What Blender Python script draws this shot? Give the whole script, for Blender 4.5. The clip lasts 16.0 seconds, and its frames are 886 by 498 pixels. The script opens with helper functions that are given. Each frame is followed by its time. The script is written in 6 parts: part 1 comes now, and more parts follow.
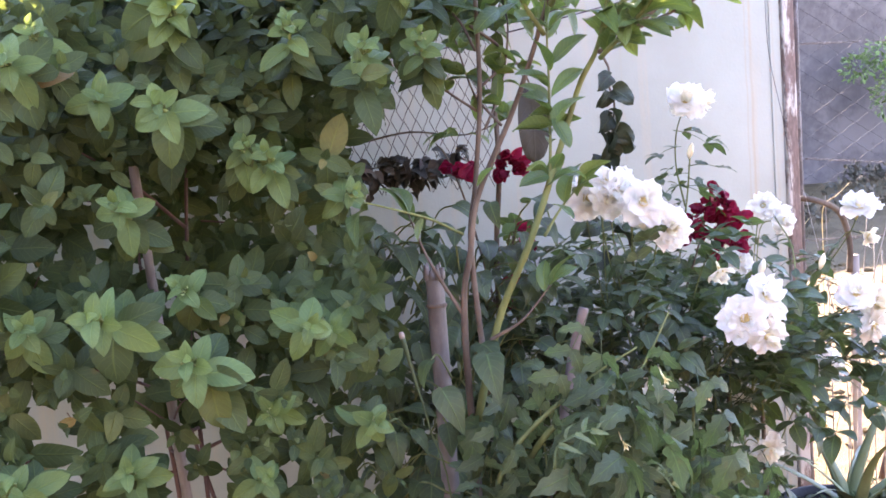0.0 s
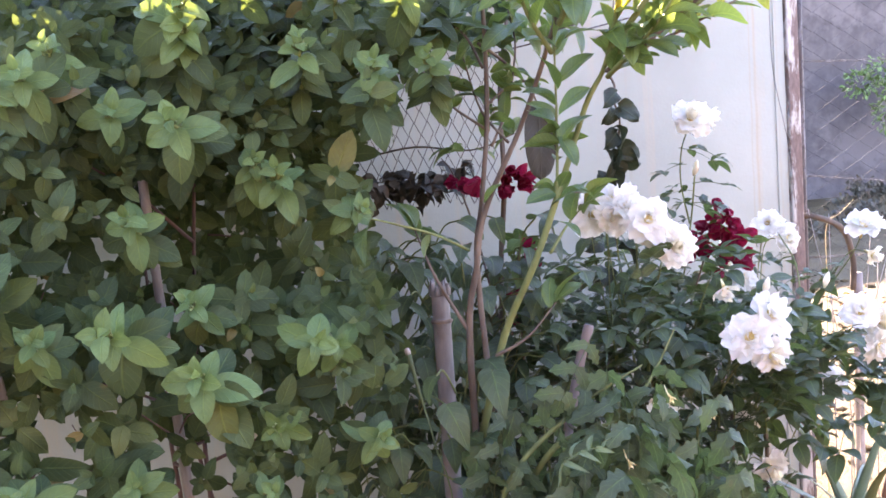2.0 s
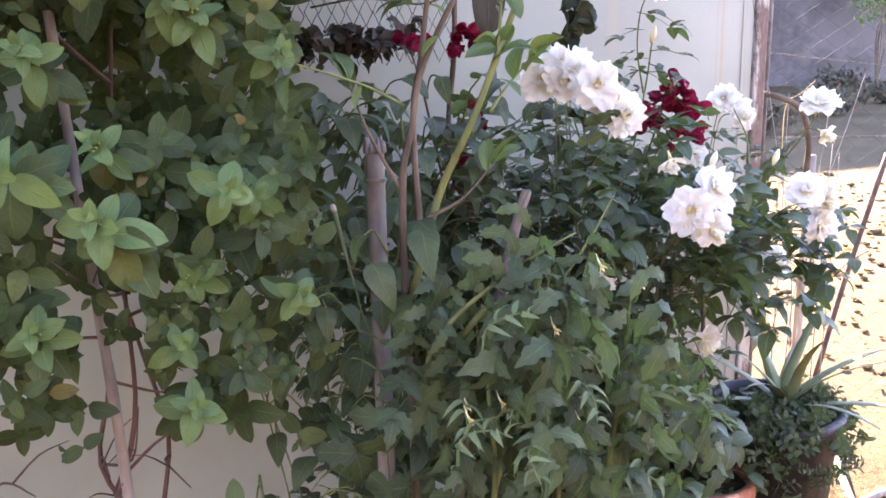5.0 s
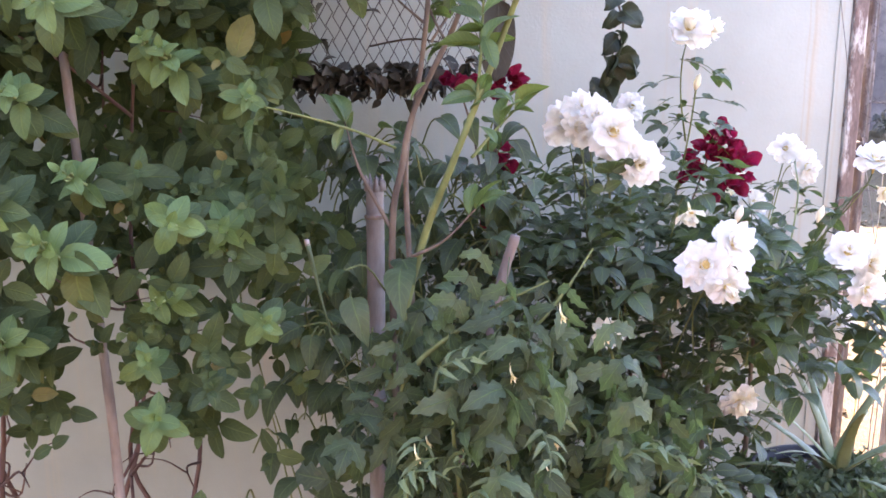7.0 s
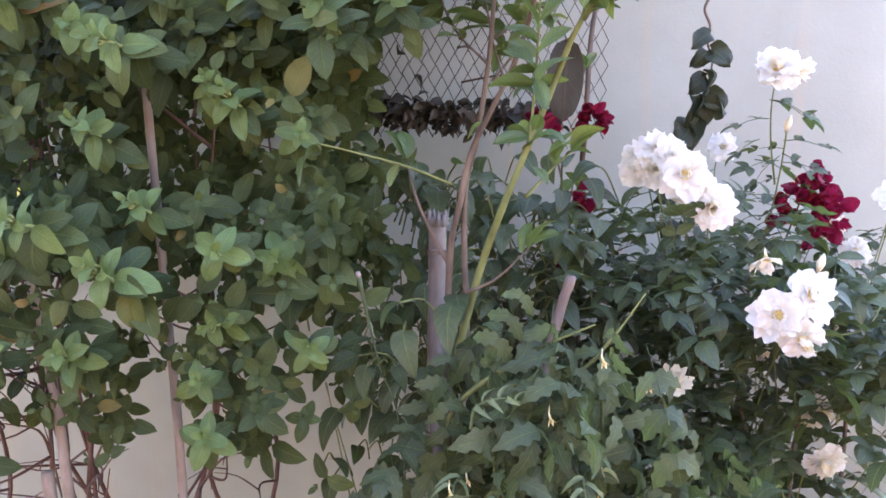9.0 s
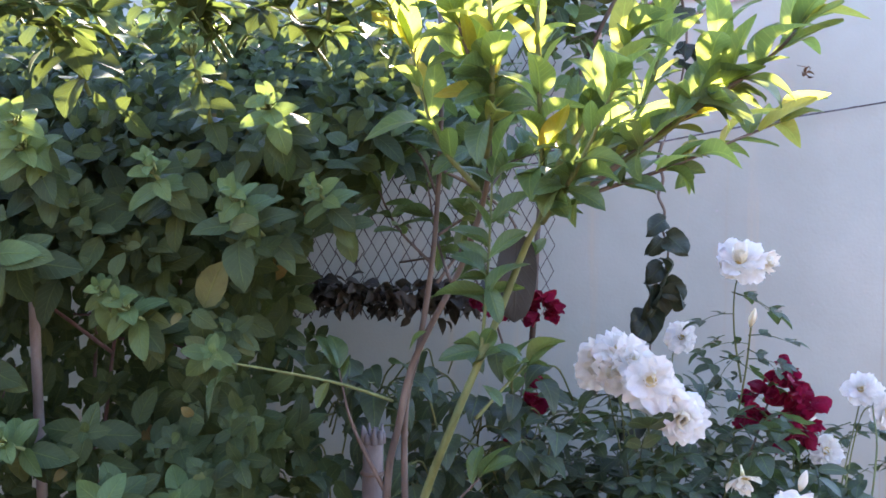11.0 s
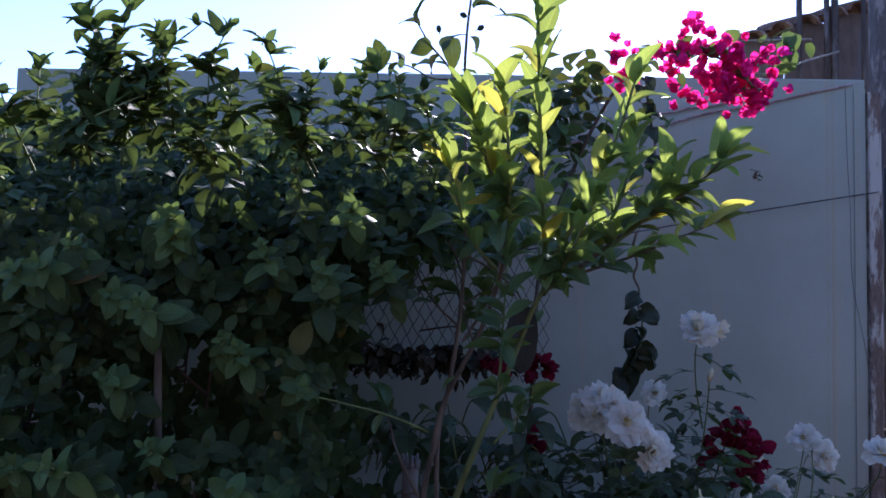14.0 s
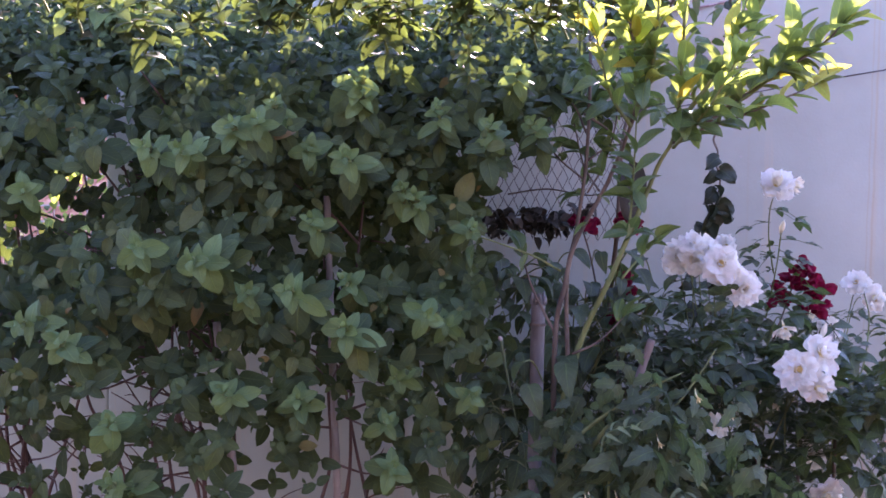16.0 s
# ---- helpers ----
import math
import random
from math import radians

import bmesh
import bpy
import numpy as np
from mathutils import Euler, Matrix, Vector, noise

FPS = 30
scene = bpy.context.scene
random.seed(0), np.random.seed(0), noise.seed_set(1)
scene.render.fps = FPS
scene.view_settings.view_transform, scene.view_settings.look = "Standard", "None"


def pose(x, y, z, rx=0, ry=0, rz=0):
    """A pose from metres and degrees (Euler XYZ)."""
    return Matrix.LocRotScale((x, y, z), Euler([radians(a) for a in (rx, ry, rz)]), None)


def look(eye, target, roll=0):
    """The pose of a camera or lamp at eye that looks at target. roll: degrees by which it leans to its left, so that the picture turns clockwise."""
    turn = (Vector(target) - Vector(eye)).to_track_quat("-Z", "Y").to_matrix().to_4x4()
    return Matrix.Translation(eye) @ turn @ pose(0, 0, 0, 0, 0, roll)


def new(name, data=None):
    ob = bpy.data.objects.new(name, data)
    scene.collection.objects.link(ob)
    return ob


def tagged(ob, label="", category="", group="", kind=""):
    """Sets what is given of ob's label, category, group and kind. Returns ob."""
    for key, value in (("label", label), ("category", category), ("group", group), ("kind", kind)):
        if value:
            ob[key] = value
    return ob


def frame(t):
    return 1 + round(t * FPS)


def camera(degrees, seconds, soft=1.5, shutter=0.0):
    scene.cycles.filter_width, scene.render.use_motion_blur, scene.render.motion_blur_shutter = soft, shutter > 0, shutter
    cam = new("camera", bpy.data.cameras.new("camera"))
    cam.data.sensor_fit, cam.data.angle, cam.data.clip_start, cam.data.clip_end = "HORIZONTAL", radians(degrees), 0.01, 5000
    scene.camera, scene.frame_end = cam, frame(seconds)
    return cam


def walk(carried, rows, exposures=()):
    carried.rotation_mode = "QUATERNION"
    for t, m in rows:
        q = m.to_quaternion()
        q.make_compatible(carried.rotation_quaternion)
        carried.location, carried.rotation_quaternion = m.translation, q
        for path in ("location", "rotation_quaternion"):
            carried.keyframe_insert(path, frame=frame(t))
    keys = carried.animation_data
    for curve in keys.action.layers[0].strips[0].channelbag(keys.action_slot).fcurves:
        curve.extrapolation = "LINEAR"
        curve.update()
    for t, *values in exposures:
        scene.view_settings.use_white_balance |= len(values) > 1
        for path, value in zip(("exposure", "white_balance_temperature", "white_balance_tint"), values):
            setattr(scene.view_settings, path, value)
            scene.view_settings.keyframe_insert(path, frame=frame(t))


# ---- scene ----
cam = camera(52.4, 16.0, soft=1.65)
PATH = [
    (0, (0.055, -0.047, 1.411), (0.454, 1.899, 1.186), -4.8),
    (0.5, (0.04, -0.043, 1.413), (0.417, 1.909, 1.195), -4.2),
    (1, (0.038, -0.042, 1.415), (0.416, 1.91, 1.195), -4.2),
    (1.5, (0.046, -0.048, 1.418), (0.423, 1.904, 1.204), -4.2),
    (2, (0.047, -0.049, 1.419), (0.446, 1.9, 1.22), -4.3),
    (2.5, (0.04, -0.065, 1.415), (0.449, 1.882, 1.21), -4.6),
    (3, (0.026, -0.069, 1.412), (0.439, 1.874, 1.181), -4.5),
    (3.5, (0.016, -0.059, 1.406), (0.439, 1.881, 1.168), -4.1),
    (4, (0.025, -0.058, 1.403), (0.459, 1.88, 1.166), -3.4),
    (4.5, (0.049, -0.036, 1.394), (0.507, 1.871, 1.001), -2.3),
    (4.7, (0.068, -0.007, 1.386), (0.537, 1.877, 0.904), -1.6),
    (6.8, (0.367, -0.071, 1.399), (0.442, 1.882, 0.974), -0.7),
    (7, (0.382, -0.077, 1.411), (0.476, 1.876, 0.993), -0.2),
    (7.5, (0.496, -0.173, 1.431), (0.417, 1.788, 1.046), 0.2),
    (8, (0.505, -0.177, 1.422), (0.338, 1.785, 1.067), -0.1),
    (8.2, (0.525, -0.159, 1.432), (0.328, 1.796, 1.061), 0.2),
    (10.3, (0.508, 0.011, 1.418), (0.273, 1.984, 1.198), 0.7),
    (10.5, (0.491, 0.034, 1.44), (0.299, 2.016, 1.262), 0.8),
    (11, (0.496, 0.105, 1.51), (0.411, 2.103, 1.466), 0.9),
    (11.5, (0.511, 0.112, 1.561), (0.507, 2.111, 1.618), 0.6),
    (12, (0.515, 0.006, 1.558), (0.539, 2.004, 1.657), 0.6),
    (12.5, (0.534, -0.077, 1.54), (0.505, 1.919, 1.649), 0.6),
    (13, (0.585, -0.181, 1.529), (0.453, 1.813, 1.613), 1.0),
    (13.5, (0.585, -0.267, 1.522), (0.43, 1.726, 1.587), 2.3),
    (14, (0.449, -0.299, 1.489), (0.384, 1.696, 1.626), 1.3),
    (14.5, (0.238, -0.354, 1.481), (0.271, 1.642, 1.608), 0.8),
    (15, (0.224, -0.451, 1.437), (0.248, 1.548, 1.505), 1.0),
    (15.5, (0.203, -0.536, 1.406), (0.201, 1.463, 1.357), 1.1),
    (16, (0.132, -0.526, 1.41), (0.13, 1.472, 1.306), 0.7),
]
EXPOSURES = [
    (0, 5.2, 7800, 35), (4, 5.2, 7800, 35), (4.7, 5.1, 8000, 36), (7, 5.25, 8000, 36), (8.2, 5.25, 8000, 36), (10.5, 5.25, 7600, 34), (11, 4.5, 6900, 31),
    (11.6, 3.4, 6200, 28), (12.5, 2.45, 5800, 28), (13.5, 2.4, 5800, 30), (14.5, 1.9, 5400, 29), (15, 2.35, 5600, 35), (15.5, 3.5, 6400, 50), (16, 4.2, 6600, 52),
]
walk(cam, [(t, look(eye, target, roll)) for t, eye, target, roll in PATH], EXPOSURES)

# ---- world and sun ----
SUN_EL, SUN_AZ = radians(25.5), radians(11)      # the sun stands behind the wall, a little to its right
world = bpy.data.worlds.new("sky")
scene.world = world
world.use_nodes = True
wn = world.node_tree.nodes
sky = wn.new("ShaderNodeTexSky")
sky.sky_type, sky.sun_disc = "NISHITA", False
sky.sun_elevation, sky.sun_rotation = SUN_EL, SUN_AZ
sky.air_density, sky.dust_density, sky.ozone_density = 0.8, 0.13, 3.4
world.node_tree.links.new(sky.outputs[0], wn["Background"].inputs[0])
wn["Background"].inputs[1].default_value = 0.09
sun = new("sun", bpy.data.lights.new("sun", "SUN"))
sun.data.energy, sun.data.angle, sun.data.color = 3.2, radians(0.53), (1.0, 0.93, 0.8)
sun_way = Vector((math.sin(SUN_AZ) * math.cos(SUN_EL), math.cos(SUN_AZ) * math.cos(SUN_EL), math.sin(SUN_EL)))
sun.matrix_world = look(sun_way * 20, (0, 0, 0))


# ---- materials ----
def material(name, rough=0.6, metal=0.0, spec=0.5):
    m = bpy.data.materials.new(name)
    m.use_nodes = True
    b = m.node_tree.nodes["Principled BSDF"]
    b.inputs["Roughness"].default_value, b.inputs["Metallic"].default_value = rough, metal
    b.inputs["Specular IOR Level"].default_value = spec
    return m, m.node_tree.nodes, m.node_tree.links, b


def math_node(n, l, op, a, b=None, c=None, clamp=False):
    x = n.new("ShaderNodeMath")
    x.operation, x.use_clamp = op, clamp
    for i, v in enumerate((a, b, c)):
        if v is None:
            continue
        if isinstance(v, (int, float)):
            x.inputs[i].default_value = v
        else:
            l.new(v, x.inputs[i])
    return x.outputs[0]


def ramp(n, l, fac, stops):
    r = n.new("ShaderNodeValToRGB")
    e = r.color_ramp.elements
    while len(e) < len(stops):
        e.new(0.5)
    for k, (p, c) in zip(e, stops):
        k.position, k.color = p, (*c, 1) if len(c) == 3 else c
    l.new(fac, r.inputs[0])
    return r.outputs[0]


def noise_tex(n, l, scale, detail=4, rough=0.6, stretch=None, coord="Object"):
    t = n.new("ShaderNodeTexCoord")
    x = n.new("ShaderNodeTexNoise")
    x.inputs["Scale"].default_value, x.inputs["Detail"].default_value, x.inputs["Roughness"].default_value = scale, detail, rough
    src = t.outputs[coord]
    if stretch:
        mp = n.new("ShaderNodeMapping")
        mp.inputs["Scale"].default_value = stretch
        l.new(src, mp.inputs[0])
        src = mp.outputs[0]
    l.new(src, x.inputs["Vector"])
    return x.outputs["Fac"]


def blend(n, l, fac, a, b, how="MIX"):
    x = n.new("ShaderNodeMix")
    x.data_type, x.blend_type = "RGBA", how
    for i, v in ((0, fac), (6, a), (7, b)):
        if isinstance(v, (int, float)):
            x.inputs[i].default_value = v
        elif isinstance(v, tuple):
            x.inputs[i].default_value = (*v, 1)
        else:
            l.new(v, x.inputs[i])
    return x.outputs[2]


def bump(n, l, b, height, strength=0.3, distance=0.002):
    x = n.new("ShaderNodeBump")
    x.inputs["Strength"].default_value, x.inputs["Distance"].default_value = strength, distance
    l.new(height, x.inputs["Height"])
    l.new(x.outputs[0], b.inputs["Normal"])


def chance(n, l):
    """One random number for each object and each loose piece of it."""
    o, g = n.new("ShaderNodeObjectInfo"), n.new("ShaderNodeNewGeometry")
    return math_node(n, l, "FRACT", math_node(n, l, "ADD", o.outputs["Random"], g.outputs["Random Per Island"]))


def leaf_material(name, stops, glow, through_amount=0.4, rough=0.45, veins=7.0, vein_light=0.4, spec=0.4, blemish=0.5):
    """A leaf: colour by chance along the ramp, midrib and side veins, brown blemishes, light that shines through."""
    m, n, l, b = material(name, rough, 0.0, spec)
    base = ramp(n, l, chance(n, l), stops)
    uv = n.new("ShaderNodeUVMap")
    sp = n.new("ShaderNodeSeparateXYZ")
    l.new(uv.outputs[0], sp.inputs[0])
    off = math_node(n, l, "ABSOLUTE", math_node(n, l, "SUBTRACT", sp.outputs[0], 0.5))
    rib = math_node(n, l, "SUBTRACT", 1.0, math_node(n, l, "MULTIPLY", off, 22.0), clamp=True)
    side = math_node(n, l, "SINE", math_node(n, l, "MULTIPLY", math_node(n, l, "SUBTRACT", math_node(n, l, "MULTIPLY", sp.outputs[1], veins), math_node(n, l, "MULTIPLY", off, 4.0)), 6.283))
    side = math_node(n, l, "MULTIPLY", math_node(n, l, "SUBTRACT", side, 0.8, clamp=True), 3.0, clamp=True)
    vein = math_node(n, l, "MAXIMUM", rib, math_node(n, l, "MULTIPLY", side, 0.6))
    mott = noise_tex(n, l, 45, 5, 0.65)
    col = blend(n, l, math_node(n, l, "MULTIPLY", vein, vein_light), base, glow)
    col = blend(n, l, math_node(n, l, "MULTIPLY", math_node(n, l, "SUBTRACT", mott, 0.42, clamp=True), 1.2, clamp=True), col, tuple(c * 0.6 for c in stops[0][1]))
    spots = noise_tex(n, l, 28, 2, 0.5)
    col = blend(n, l, math_node(n, l, "MULTIPLY", math_node(n, l, "SUBTRACT", spots, 0.70, clamp=True), 6 * blemish, clamp=True), col, (0.16, 0.10, 0.03))
    l.new(col, b.inputs["Base Color"])
    l.new(math_node(n, l, "ADD", rough - 0.1, math_node(n, l, "MULTIPLY", mott, 0.22)), b.inputs["Roughness"])
    bump(n, l, b, math_node(n, l, "ADD", vein, math_node(n, l, "MULTIPLY", mott, 0.6)), 0.6, 0.0014)
    tr = n.new("ShaderNodeBsdfTranslucent")
    l.new(blend(n, l, 0.45, col, glow), tr.inputs[0])
    mx = n.new("ShaderNodeMixShader")
    mx.inputs[0].default_value = through_amount
    l.new(b.outputs[0], mx.inputs[1])
    l.new(tr.outputs[0], mx.inputs[2])
    l.new(mx.outputs[0], n["Material Output"].inputs[0])
    return m


def bark_material(name, dark, light, scale=40, rough=0.8):
    m, n, l, b = material(name, rough, 0, 0.25)
    f = noise_tex(n, l, scale, 6, 0.65, (1, 1, 0.25))
    g = noise_tex(n, l, scale * 0.2, 3)
    col = blend(n, l, math_node(n, l, "MULTIPLY", math_node(n, l, "SUBTRACT", g, 0.5, clamp=True), 3, clamp=True), ramp(n, l, f, [(0.3, dark), (0.7, light)]), tuple(c * 0.55 for c in dark))
    l.new(col, b.inputs["Base Color"])
    bump(n, l, b, f, 0.6, 0.002)
    return m


HEDGE_LEAF = leaf_material("hedge_leaf", [(0, (0.023, 0.041, 0.017)), (0.5, (0.036, 0.060, 0.022)), (0.92, (0.058, 0.088, 0.030)), (0.99, (0.080, 0.098, 0.032)), (1, (0.17, 0.11, 0.035))], (0.26, 0.36, 0.06), 0.17, 0.62, 7, 0.16, 0.18)
HEDGE_YOUNG = leaf_material("hedge_young_leaf", [(0, (0.058, 0.106, 0.036)), (1, (0.096, 0.158, 0.050))], (0.36, 0.50, 0.08), 0.21, 0.58, 7, 0.16, 0.24)
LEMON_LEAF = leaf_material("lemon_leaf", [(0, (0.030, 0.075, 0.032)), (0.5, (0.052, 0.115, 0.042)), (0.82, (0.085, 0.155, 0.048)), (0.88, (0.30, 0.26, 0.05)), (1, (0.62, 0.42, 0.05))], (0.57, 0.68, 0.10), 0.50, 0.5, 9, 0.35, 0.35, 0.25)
OLD_LEMON = leaf_material("old_lemon_leaf", [(0, (0.022, 0.048, 0.018)), (0.7, (0.05, 0.085, 0.025)), (1, (0.13, 0.10, 0.03))], (0.22, 0.27, 0.04), 0.20, 0.45, 7, 0.3, 0.4, 1.0)
# lemon leaf again, with the shade low in the tree put into its colour
SHADED_LEMON = leaf_material("shaded_lemon_leaf", [(0, (0.036, 0.080, 0.030)), (0.8, (0.06, 0.115, 0.038)), (1, (0.12, 0.155, 0.045))], (0.34, 0.44, 0.07), 0.34, 0.45, 9, 0.3, 0.45, 0.3)
ROSE_LEAF = leaf_material("rose_leaf", [(0, (0.030, 0.050, 0.028)), (1, (0.060, 0.088, 0.042))], (0.22, 0.34, 0.06), 0.28, 0.45)
HERB_LEAF = leaf_material("herb_leaf", [(0, (0.027, 0.043, 0.021)), (0.6, (0.043, 0.065, 0.030)), (1, (0.070, 0.096, 0.042))], (0.22, 0.36, 0.09), 0.3, 0.6, 6, 0.35, 0.3)
YOUNG_HERB = leaf_material("young_herb_leaf", [(0, (0.10, 0.15, 0.07)), (1, (0.17, 0.22, 0.11))], (0.3, 0.42, 0.12), 0.3, 0.6, 6, 0.35, 0.3)
VINE_LEAF = leaf_material("vine_leaf", [(0, (0.018, 0.026, 0.015)), (1, (0.036, 0.046, 0.025))], (0.09, 0.13, 0.04), 0.12, 0.55, 7, 0.25, 0.25, 1.0)
OVAL_LEAF = leaf_material("dark_oval_leaf", [(0, (0.030, 0.031, 0.025)), (1, (0.042, 0.042, 0.032))], (0.07, 0.07, 0.045), 0.08, 0.6, 7, 0.2, 0.2, 1.0)
DRY_LEAF = leaf_material("dry_leaf", [(0, (0.05, 0.03, 0.018)), (1, (0.16, 0.09, 0.04))], (0.3, 0.16, 0.05), 0.2, 0.8)
WITHERED = leaf_material("withered_leaf", [(0, (0.03, 0.03, 0.022)), (0.7, (0.065, 0.058, 0.038)), (1, (0.085, 0.062, 0.04))], (0.12, 0.10, 0.05), 0.15, 0.8)
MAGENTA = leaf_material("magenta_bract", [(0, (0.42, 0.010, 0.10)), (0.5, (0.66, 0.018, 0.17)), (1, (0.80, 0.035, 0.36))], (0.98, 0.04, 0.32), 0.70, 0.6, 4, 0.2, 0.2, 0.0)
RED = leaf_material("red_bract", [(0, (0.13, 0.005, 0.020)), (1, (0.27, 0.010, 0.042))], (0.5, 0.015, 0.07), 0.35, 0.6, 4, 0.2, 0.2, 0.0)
WHITE_PETAL = leaf_material("white_petal", [(0, (0.77, 0.755, 0.66)), (1, (0.80, 0.79, 0.73))], (0.88, 0.86, 0.72), 0.48, 0.6, 3, 0.05, 0.2, 0.0)
CREAM_PETAL = leaf_material("cream_petal", [(0, (0.80, 0.74, 0.54)), (1, (0.84, 0.80, 0.66))], (0.88, 0.80, 0.58), 0.48, 0.6, 3, 0.05, 0.2, 0.3)
ALOE_SKIN = leaf_material("aloe_skin", [(0, (0.11, 0.15, 0.07)), (1, (0.18, 0.215, 0.10))], (0.30, 0.36, 0.14), 0.08, 0.45, 2, 0.1, 0.4, 0.4)
STRAW_SKIN = leaf_material("straw", [(0, (0.36, 0.28, 0.13)), (1, (0.48, 0.39, 0.20))], (0.6, 0.5, 0.25), 0.3, 0.5, 2, 0.1, 0.4, 0.3)
BARK_GREEN = bark_material("green_bark", (0.07, 0.09, 0.03), (0.16, 0.18, 0.06))
BARK_BROWN = bark_material("brown_bark", (0.055, 0.040, 0.028), (0.15, 0.112, 0.078))
RED_TWIG = bark_material("reddish_twig", (0.065, 0.036, 0.03), (0.15, 0.088, 0.07))
SPRIG_GREEN = bark_material("young_shoot", (0.09, 0.13, 0.045), (0.2, 0.25, 0.09))
CANE = bark_material("weathered_cane", (0.15, 0.125, 0.10), (0.34, 0.295, 0.25), 30)
GREY_BAMBOO = bark_material("grey_bamboo", (0.105, 0.092, 0.08), (0.235, 0.21, 0.185), 30)
OLD_CANE = bark_material("brown_cane", (0.095, 0.072, 0.058), (0.21, 0.16, 0.13), 30)
TWIG = bark_material("dark_twig", (0.05, 0.03, 0.025), (0.13, 0.085, 0.06))


def wall_material():
    m, n, l, b = material("white_wall_paint", 0.7, 0, 0.3)
    streak = noise_tex(n, l, 5, 5, 0.6, (3.0, 1, 0.12))
    cloud = noise_tex(n, l, 2.2, 5, 0.6)
    fine = noise_tex(n, l, 120, 3, 0.6)
    col = ramp(n, l, cloud, [(0.3, (0.250, 0.262, 0.206)), (0.7, (0.318, 0.332, 0.264))])
    col = blend(n, l, math_node(n, l, "MULTIPLY", math_node(n, l, "SUBTRACT", streak, 0.56, clamp=True), 3.0, clamp=True), col, (0.40, 0.30, 0.18))
    place = n.new("ShaderNodeSeparateXYZ")
    l.new(n.new("ShaderNodeTexCoord").outputs["Object"], place.inputs[0])
    waver = noise_tex(n, l, 6, 3, 0.5)
    for at, wide in ((1.503, 0.006), (1.487, 0.004), (1.574, 0.006), (1.10, 0.006)):
        run = math_node(n, l, "ABSOLUTE", math_node(n, l, "SUBTRACT", math_node(n, l, "ADD", place.outputs[0], math_node(n, l, "MULTIPLY", waver, 0.016)), at + 0.008))
        run = math_node(n, l, "SUBTRACT", 1.0, math_node(n, l, "DIVIDE", run, wide), clamp=True)
        col = blend(n, l, math_node(n, l, "MULTIPLY", run, math_node(n, l, "MULTIPLY", streak, 0.55 if at > 1.2 else 0.3), clamp=True), col, (0.30, 0.20, 0.10))
    spots = noise_tex(n, l, 33, 2, 0.5)
    col = blend(n, l, math_node(n, l, "MULTIPLY", math_node(n, l, "SUBTRACT", spots, 0.73, clamp=True), 12, clamp=True), col, (0.33, 0.29, 0.26))
    l.new(col, b.inputs["Base Color"])
    bump(n, l, b, math_node(n, l, "ADD", math_node(n, l, "MULTIPLY", cloud, 2.0), math_node(n, l, "MULTIPLY", fine, 0.4)), 0.4, 0.004)
    return m


def worn_material(name, under, paint, scale=14, level=0.5, rough=0.75, metal=0.0, stretch=(1, 1, 0.3)):
    m, n, l, b = material(name, rough, metal, 0.3)
    f = noise_tex(n, l, scale, 6, 0.7, stretch)
    g = noise_tex(n, l, scale * 6, 4, 0.6, stretch)
    mask = math_node(n, l, "MULTIPLY", math_node(n, l, "SUBTRACT", f, level, clamp=True), 12, clamp=True)
    u = ramp(n, l, g, [(0.3, tuple(c * 0.55 for c in under)), (0.75, under)])
    l.new(blend(n, l, mask, u, paint), b.inputs["Base Color"])
    bump(n, l, b, math_node(n, l, "ADD", mask, g), 0.5, 0.003)
    return m


def soil_material():
    m, n, l, b = material("sandy_soil", 0.95, 0, 0.1)
    a, c, d = noise_tex(n, l, 1.3, 5), noise_tex(n, l, 18, 6, 0.7), noise_tex(n, l, 90, 4, 0.7)
    col = ramp(n, l, a, [(0.3, (0.060, 0.043, 0.021)), (0.7, (0.092, 0.067, 0.033))])
    col = blend(n, l, math_node(n, l, "MULTIPLY", math_node(n, l, "SUBTRACT", c, 0.52, clamp=True), 4, clamp=True), col, (0.030, 0.021, 0.013))
    l.new(col, b.inputs["Base Color"])
    bump(n, l, b, math_node(n, l, "ADD", c, math_node(n, l, "MULTIPLY", d, 0.5)), 0.8, 0.02)
    return m


WALL_PAINT = wall_material()
OLD_TIMBER = worn_material("flaking_timber", (0.19, 0.13, 0.10), (0.40, 0.365, 0.30), 20, 0.46)
RUST = worn_material("rusty_steel", (0.15, 0.105, 0.085), (0.11, 0.09, 0.085), 9, 0.52, 0.85)
DARK_STEEL = worn_material("dark_steel", (0.07, 0.055, 0.05), (0.11, 0.10, 0.10), 20, 0.5, 0.6, 0.4)
WIRE = worn_material("rusty_wire", (0.06, 0.04, 0.035), (0.09, 0.075, 0.07), 60, 0.5, 0.8, 0.0)
DARK_WALL = worn_material("grey_brown_render", (0.075, 0.063, 0.061), (0.085, 0.071, 0.068), 0.8, 0.5, 0.95, 0, (1, 1, 1))
# for the unseen wall that is added to hold back low light
REAR_BLOCKER = worn_material("rear_blocker_brown", (0.10, 0.075, 0.06), (0.14, 0.11, 0.09), 3, 0.5, 0.95, 0, (1, 1, 1))
GREY_TIMBER = worn_material("grey_timber", (0.11, 0.09, 0.08), (0.22, 0.19, 0.17), 18, 0.5)
BRICK = worn_material("red_brick", (0.42, 0.19, 0.12), (0.50, 0.27, 0.19), 5, 0.5, 0.9, 0, (1, 1, 1))
MORTAR = worn_material("mortar", (0.40, 0.36, 0.31), (0.45, 0.42, 0.38), 20, 0.5, 0.95, 0, (1, 1, 1))
SOIL = soil_material()
